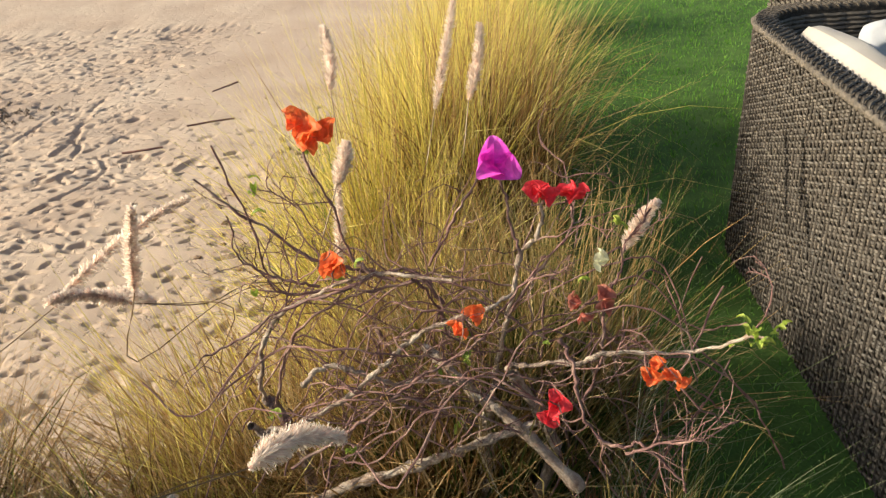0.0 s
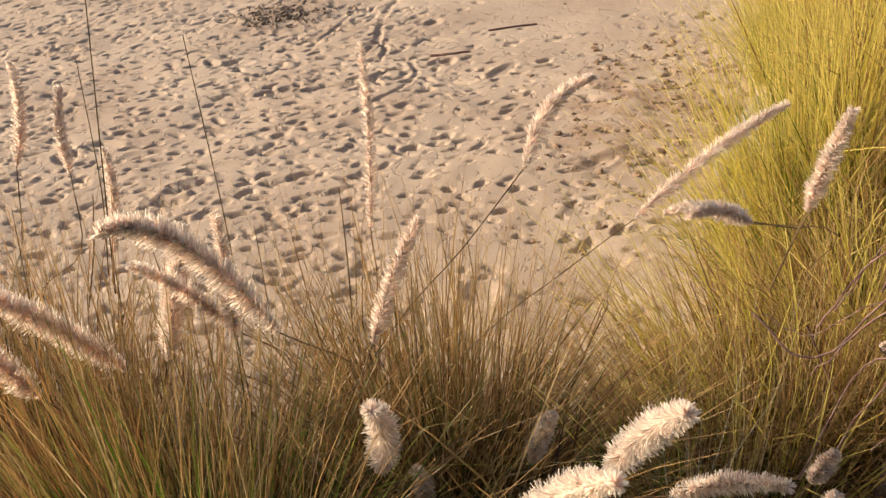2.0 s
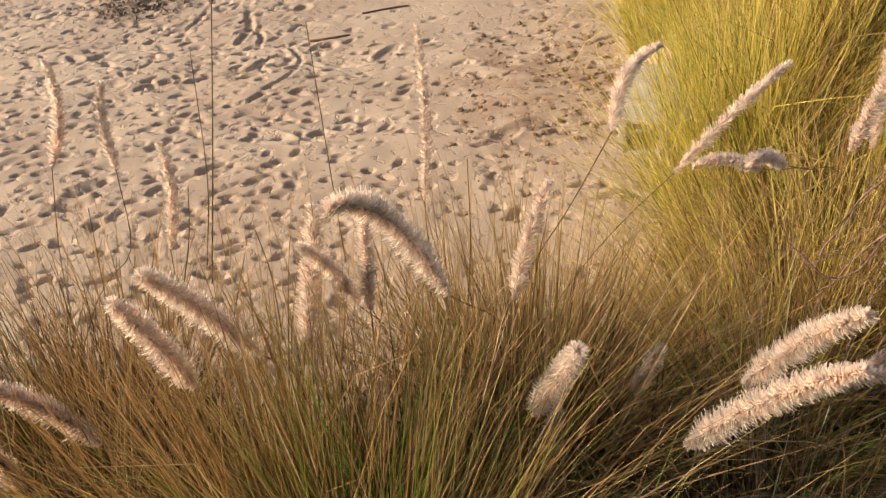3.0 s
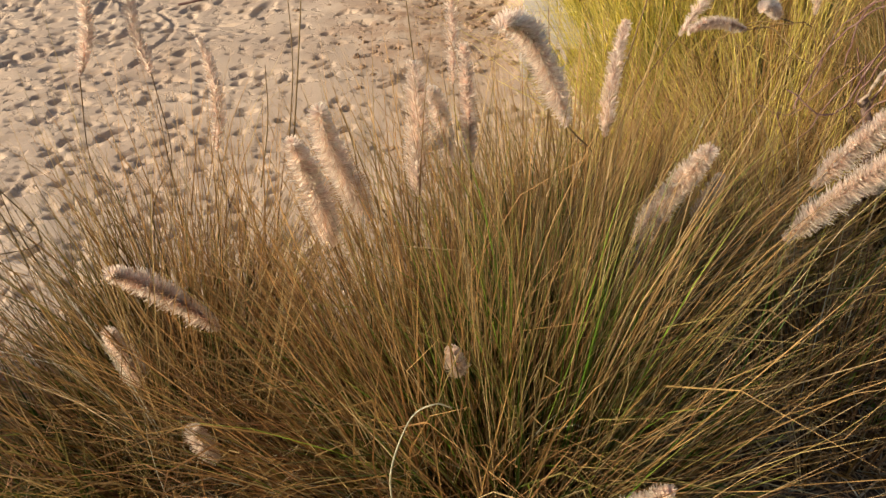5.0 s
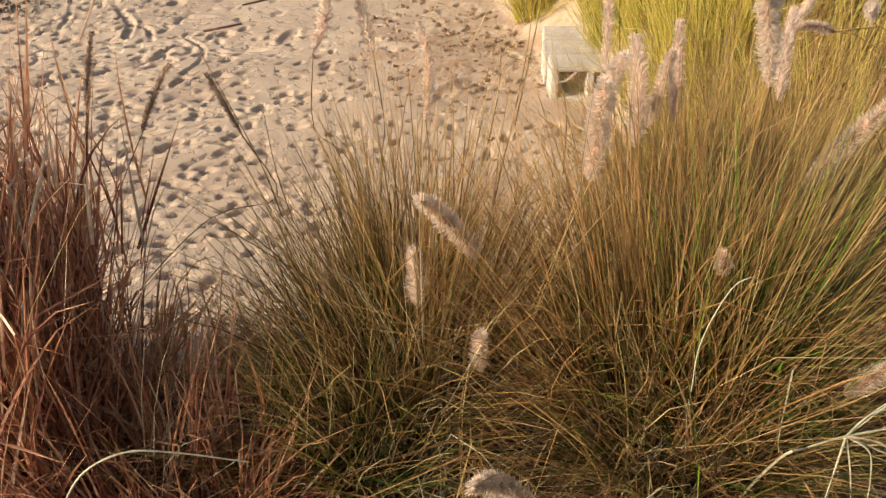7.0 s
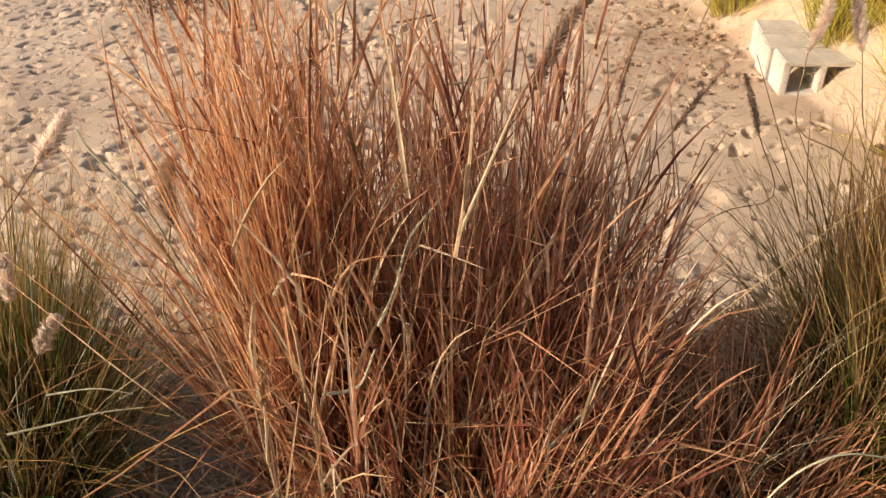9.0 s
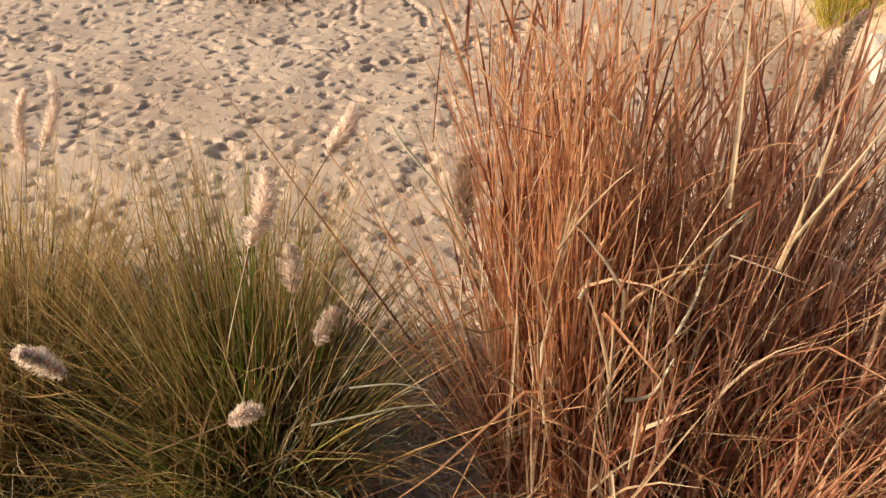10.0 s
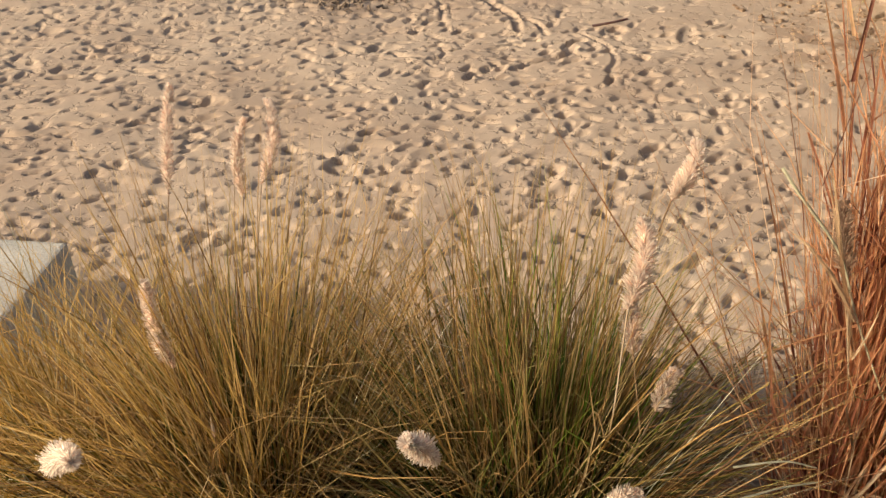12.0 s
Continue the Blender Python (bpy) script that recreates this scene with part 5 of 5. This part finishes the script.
def cushion(name, place, size, mat, label, category):
    """A soft padded cushion with rounded edges and slack cloth."""
    sx, sy, sz = size
    n = 44
    V = []
    uu, vv = np.meshgrid(np.linspace(-1, 1, n), np.linspace(-1, 1, n), indexing="ij")
    edge = (1 - np.abs(uu) ** 5) * (1 - np.abs(vv) ** 5)
    puff = np.clip(edge, 0, 1) ** 0.38
    wr = 0.016 * np.sin(uu * 7 + 3 * np.sin(vv * 4)) * np.sin(vv * 6 + 2 * uu) + 0.007 * np.sin(uu * 17 + vv * 9) - 0.012 * np.abs(np.sin(vv * 8 + 2.2 * np.sin(uu * 3))) ** 0.5
    pin = 1 - 0.10 * (np.abs(uu) ** 3) * (np.abs(vv) ** 3)
    for sgn in (1, -1):
        V.append(np.stack([uu * sx / 2 * pin, vv * sy / 2 * pin, sgn * (puff * sz / 2 + wr * edge)], -1).reshape(-1, 3))
    ids = np.arange(n * n).reshape(n, n)
    q = np.stack([ids[:-1, :-1], ids[1:, :-1], ids[1:, 1:], ids[:-1, 1:]], -1).reshape(-1, 4)
    F = np.vstack([q, q[:, ::-1] + n * n])
    ob = mesh_of(name, np.array([place @ Vector(w) for w in np.vstack(V)]), F, mat, None, smooth=True, at=tuple(place.translation))
    return tagged(ob, label, category, "cushions on the wicker seats")


def wicker_seat(place, length, depth, label, r=0.20, step=0.0038, pitch=0.0092):
    foot = tuple(place.translation)
    s = thing("wicker_sofa", foot, label, "sofa", "wicker seats on the lawn")
    h = 0.785
    swept_wall("frame", s, place, length, depth, r, 0.0, h - 0.02, -0.06, -0.012, CORE)
    woven("outer_weave", s, place, length, depth, r, 0.01, h - 0.015, pitch, step, 0.0050, 1.0, 0.020)
    woven("inner_weave", s, place, length, depth, r, 0.30, h - 0.015, 0.014, 0.012, 0.0036, -1.0, 0.0)
    # upright stakes between the woven columns, coloured dark to stand for the shaded gaps
    p, nrm = plan_line(length, depth, r, step)
    for q, n2 in zip(p[::6], nrm[::6]):
        ends = [place @ Vector((q[0] + n2[0] * o, q[1] + n2[1] * o, z)) for o, z in ((0.020, 0.012), (0.0, h - 0.02))]
        one = Pile()
        one.add(*tube([tuple(e) for e in ends], 0.0042, 5))
        one.build("gap_shade_stake", CORE, s)
    # plaited rim with a smooth rounded edge outside
    p, nrm = plan_line(length, depth, r, 0.02)

    def along(off, z):
        return np.array([place @ Vector(q) for q in np.stack([p[:, 0] + nrm[:, 0] * off, p[:, 1] + nrm[:, 1] * off, np.full(len(p), z)], -1)])

    pile = Pile()
    for off in (-0.048, -0.034, -0.020):
        pile.add(*tube(along(off, h - 0.014), 0.013, 8))
    rim = pile.build("rim", CORE, s, smooth=True)
    pile = Pile()
    fine, fn = plan_line(length, depth, r, 0.006)
    turns = np.arange(len(fine)) * 1.05
    q = np.stack([fine[:, 0], fine[:, 1], np.full(len(fine), h - 0.016)], -1) + np.stack([fn[:, 0] * 0.002 * np.cos(turns), fn[:, 1] * 0.002 * np.cos(turns), 0.002 * np.sin(turns)], -1)
    pile.add(*tube(np.array([place @ Vector(w) for w in q]), 0.0090 + 0.0022 * np.sin(turns * 1.3) + rng.normal(0, 0.0006, len(fine)), 8))
    pile.build("rim_edge", WICKER_EDGE, rim, smooth=True, label="paler rounded outer edge of the rim")
    p, nrm = plan_line(length, depth, r, 0.003)
    k = np.arange(len(p))
    wrap = Pile()
    for lane in range(5):
        c = -0.054 + 0.011 * lane
        ang = k * 0.62 + lane * 2.1 + np.cumsum(rng.normal(0, 0.10, len(k)))
        q = np.stack([p[:, 0] + nrm[:, 0] * (c + 0.0085 * np.cos(ang)), p[:, 1] + nrm[:, 1] * (c + 0.0085 * np.cos(ang)), h - 0.006 + 0.007 * np.sin(ang)], -1)
        wrap.add(*tube(np.array([place @ Vector(w) for w in q]), 0.0030, 4))
    wrap.build("rim_wrap", WICKER, rim)
    box_mesh((0.07, 0.07, 0.06), (depth, length - 0.07, 0.32), 0.015, CORE, "seat_base", s, turn=place)
    return s


SEAT = pose(0.586, 1.0, 0.49, 0, 0, 5)
wicker_seat(SEAT, 2.06, 0.80, "grey-brown woven wicker sofa with a rounded rim on the lawn", r=0.21)
cushion("back_cushion", SEAT @ pose(0.195, 1.16, 0.585, 0, 70, 0), (0.46, 1.40, 0.15), CANVAS, "cream canvas back cushion leaning in the wicker sofa", "cushion")
cushion("seat_cushion", SEAT @ pose(0.45, 0.97, 0.40), (0.66, 1.74, 0.15), SHADED_CANVAS, "pale canvas seat cushion on the wicker sofa, greyed for shade", "cushion")
cushion("side_cushion", SEAT @ pose(0.50, 1.74, 0.60, 66, 0, 0), (0.46, 0.40, 0.14), SHADED_CANVAS, "canvas cushion leaning on the sofa arm, greyed for shade", "cushion")
FAR_SEAT = pose(0.885 + 1.1, 3.7, floor_z(0.6, 3) + 0.02, 0, 0, 90)
wicker_seat(FAR_SEAT, 1.1, 0.80, "dark grey-brown woven wicker armchair further along the lawn", step=0.012, pitch=0.018)


# ---- concrete ----
def hollow_block(place, label):
    """A block with two square cells through it."""
    t = thing("concrete_block", tuple(place.translation), label, "block", "concrete blocks on the sand")
    lx, ly, lz, wall = 0.40, 0.20, 0.19, 0.036
    bm = bmesh.new()
    cols = [0, wall, lx / 2 - wall / 2, lx / 2 + wall / 2, lx - wall, lx]
    rows = [0, 0.024, lz - 0.026, lz]
    for i in range(5):
        for j in range(3):
            if j == 1 and i in (1, 3):
                continue
            c = bmesh.ops.create_cube(bm, size=1)["verts"]
            for v in c:
                v.co = Vector((cols[i] if v.co.x < 0 else cols[i + 1], 0 if v.co.y < 0 else ly, rows[j] if v.co.z < 0 else rows[j + 1]))
    bmesh.ops.remove_doubles(bm, verts=bm.verts[:], dist=0.0005)
    inner = [f for f in bm.faces if any(g is not f and set(g.verts) == set(f.verts) for e in f.edges for g in e.link_faces)]
    bmesh.ops.delete(bm, geom=inner, context="FACES")
    sharp = [e for e in bm.edges if len(e.link_faces) == 2 and e.calc_face_angle(0) > 0.5]
    bmesh.ops.bevel(bm, geom=sharp, offset=0.006, segments=2, affect="EDGES")
    for v in bm.verts:
        v.co += Vector((rng.normal(0, 0.0008), rng.normal(0, 0.0008), rng.normal(0, 0.0008)))
    bm.transform(place)
    from_bm("body", bm, BLOCK, t)
    return t


hollow_block(pose(-1.10, 3.66, 0.0, 0, 1, -12), "pale hollow concrete block half sunk in sand")
hollow_block(pose(-1.058, 3.89, -0.012, 1, 0, -13), "pale hollow concrete block behind another block")
hollow_block(pose(-0.995, 4.10, -0.008, 0, 0, -16), "pale hollow concrete block near tall grass")
SL = pose(-5.264, 2.523, 0, 0, 0, -14)
slab = box_mesh((-1.9, -1.5, -0.1), (0, 0, 0.425), 0.012, CONCRETE, "concrete_slab", turn=SL, at=(-5.264, 2.523, 0))
tagged(slab, "grey concrete slab step at the end of the planted bed", "slab")

# ---- sticks and litter ----
def stick(points, r, label):
    pts = [(x, y, floor_z(x, y) + z) for x, y, z in points]
    p = Pile()
    p.add(*tube(smooth_line(pts, 5), r, 6))
    ob = p.build("stick", TWIG, None, at=pts[0])
    tagged(ob, label, "stick", "sticks on the sand")


stick([(-2.86, 5.20, 0.004), (-2.74, 5.23, 0.007), (-2.62, 5.28, 0.005)], 0.008, "thin brown stick half buried in sand")
stick([(-2.60, 5.67, 0.004), (-2.45, 5.74, 0.006), (-2.30, 5.80, 0.004)], 0.006, "thin brown stick half buried in sand")
stick([(-2.66, 6.42, 0.004), (-2.53, 6.64, 0.006)], 0.007, "thin brown stick half buried in sand")
debris = Pile()
for _ in range(170):
    x, y = rng.normal(-4.3, 0.20), rng.normal(6.0, 0.14)
    a, ln = rng.normal(0.1, 0.9), rng.uniform(0.015, 0.06)
    z = -0.004 + rng.uniform(0, 0.012)
    debris.add(*tube([(x, y, z), (x + ln / 2 * math.cos(a), y + ln / 2 * math.sin(a), z + rng.normal(0.01, 0.01)), (x + ln * math.cos(a), y + ln * math.sin(a), z)], rng.uniform(0.003, 0.009), 4))
tagged(debris.build("beach_debris", CHAR), "patch of dark twigs and burnt debris on sand", "debris", kind="stuff")

clods = Pile()
for k in range(1250):
    x, y = (rng.normal(-1.35, 0.34), rng.normal(4.6, 0.6)) if k < 900 else (rng.normal(-3.74, 0.13), rng.normal(1.4, 0.3))
    foot_z = 0.0 if k < 900 else floor_z(x, y)
    size = 0.004 + 0.021 * rng.uniform() ** 4
    a = np.linspace(0, 2 * np.pi, 7)[:6]
    ring = [np.stack([x + size * f * np.cos(a) * rng.uniform(0.7, 1.3, 6), y + size * f * np.sin(a) * rng.uniform(0.7, 1.3, 6), np.full(6, foot_z + g * size) + rng.normal(0, 0.12 * size, 6)], -1) for f, g in ((1.0, -0.35), (0.85, 0.22), (0.3, 0.42))]
    q = [(i * 6 + j, i * 6 + (j + 1) % 6, (i + 1) * 6 + (j + 1) % 6, (i + 1) * 6 + j) for i in range(2) for j in range(6)] + [(12, 13, 14, 15), (12, 15, 16, 17)]
    clods.add(np.vstack(ring), q)
tagged(clods.build("dirt_clods", CLOD), "scattered brown clods of dry dirt on the sand", "dirt", kind="stuff")
litter = Pile()
for k in range(5700):
    # the last ones lie thick on the open ground between two clumps
    x = rng.uniform(-6.2, 0.0) if k < 5200 else rng.normal(-3.74, 0.10)
    y = float(bed_edge(x)) + rng.normal(-0.1, 0.3) if k < 5200 else rng.normal(1.25, 0.22)
    a, ln = rng.uniform(0, 6.28), rng.uniform(0.05, 0.22)
    z = floor_z(x, y) + 0.016 + rng.uniform(0, 0.02)
    dx, dy = math.cos(a) * ln, math.sin(a) * ln
    z2 = floor_z(x + dx, y + dy) + 0.016 + rng.uniform(0, 0.025)
    w = rng.uniform(0.0012, 0.003)
    sx, sy = -math.sin(a) * w, math.cos(a) * w
    c = rng.normal(0, 0.015, 2)
    mx, my, mz = x + dx / 2 + c[0], y + dy / 2 + c[1], max(z, z2) + 0.006
    litter.add([(x - sx, y - sy, z), (x + sx, y + sy, z), (mx + sx, my + sy, mz), (mx - sx, my - sy, mz), (x + dx + sx * 0.3, y + dy + sy * 0.3, z2), (x + dx - sx * 0.3, y + dy - sy * 0.3, z2)],
               [(0, 1, 2, 3), (3, 2, 4, 5)], [(0, 0), (1, 0), (1, 0.5), (0, 0.5), (1, 1), (0, 1)])
tagged(litter.build("grass_litter", STRAW), "dry straw litter on the soil under the grasses", "litter", kind="stuff")

dead = Pile()
for cx, cy in ((-2.78, 0.85), (-2.55, 1.15), (-0.5, 1.35), (-3.74, 1.12), (-2.0, 0.55), (-0.2, 1.5)):
    dead.add(*blades(n=420 if -3 < cx < -2.5 else 130, cx=cx, cy=cy, r0=0.26, length=(0.08, 0.30), lean=1.5, droop=0.5, width=(0.003, 0.009), kink=0.4))
tagged(dead.build("dead_leaves", RUST), "flat reddish-brown dead leaves on the planted bed", "litter", kind="stuff")

# ---- outer stems of the russet clump ----
for base, tip in (((-2.90, 1.40, 1.14), (-2.86, 1.42, 1.29)), ((-2.80, 1.35, 1.10), (-2.72, 1.32, 1.25)), ((-2.61, 1.35, 1.08), (-2.66, 1.36, 1.21))):
    plume(GRASS_R, (-2.98, 1.26, floor_z(-2.98, 1.26) + 0.1), base, tip, hue=DARK_PLUME, hairs=900, fat=0.022)
for name, mat, n, high in (("side_leaves", RED, 26, (0.35, 0.74)), ("dry_sheaf", STRAW, 14, (0.35, 0.72))):
    p = Pile()
    for piece in leafed(n=n, cx=-3.02, cy=1.24, r0=0.13, height=high, lean=0.14, per=5, toward=(0.10, 0.0)):
        p.add(*piece)
    p.build(name, mat, GRASS_R)["kind"] = "stuff"
p = Pile()
for piece in leafed(n=12, cx=-3.42, cy=0.98, r0=0.30, height=(0.45, 0.95), lean=0.12, per=4):
    p.add(*piece)
p.build("dry_sheaf", STRAW, GRASS_R)["kind"] = "stuff"
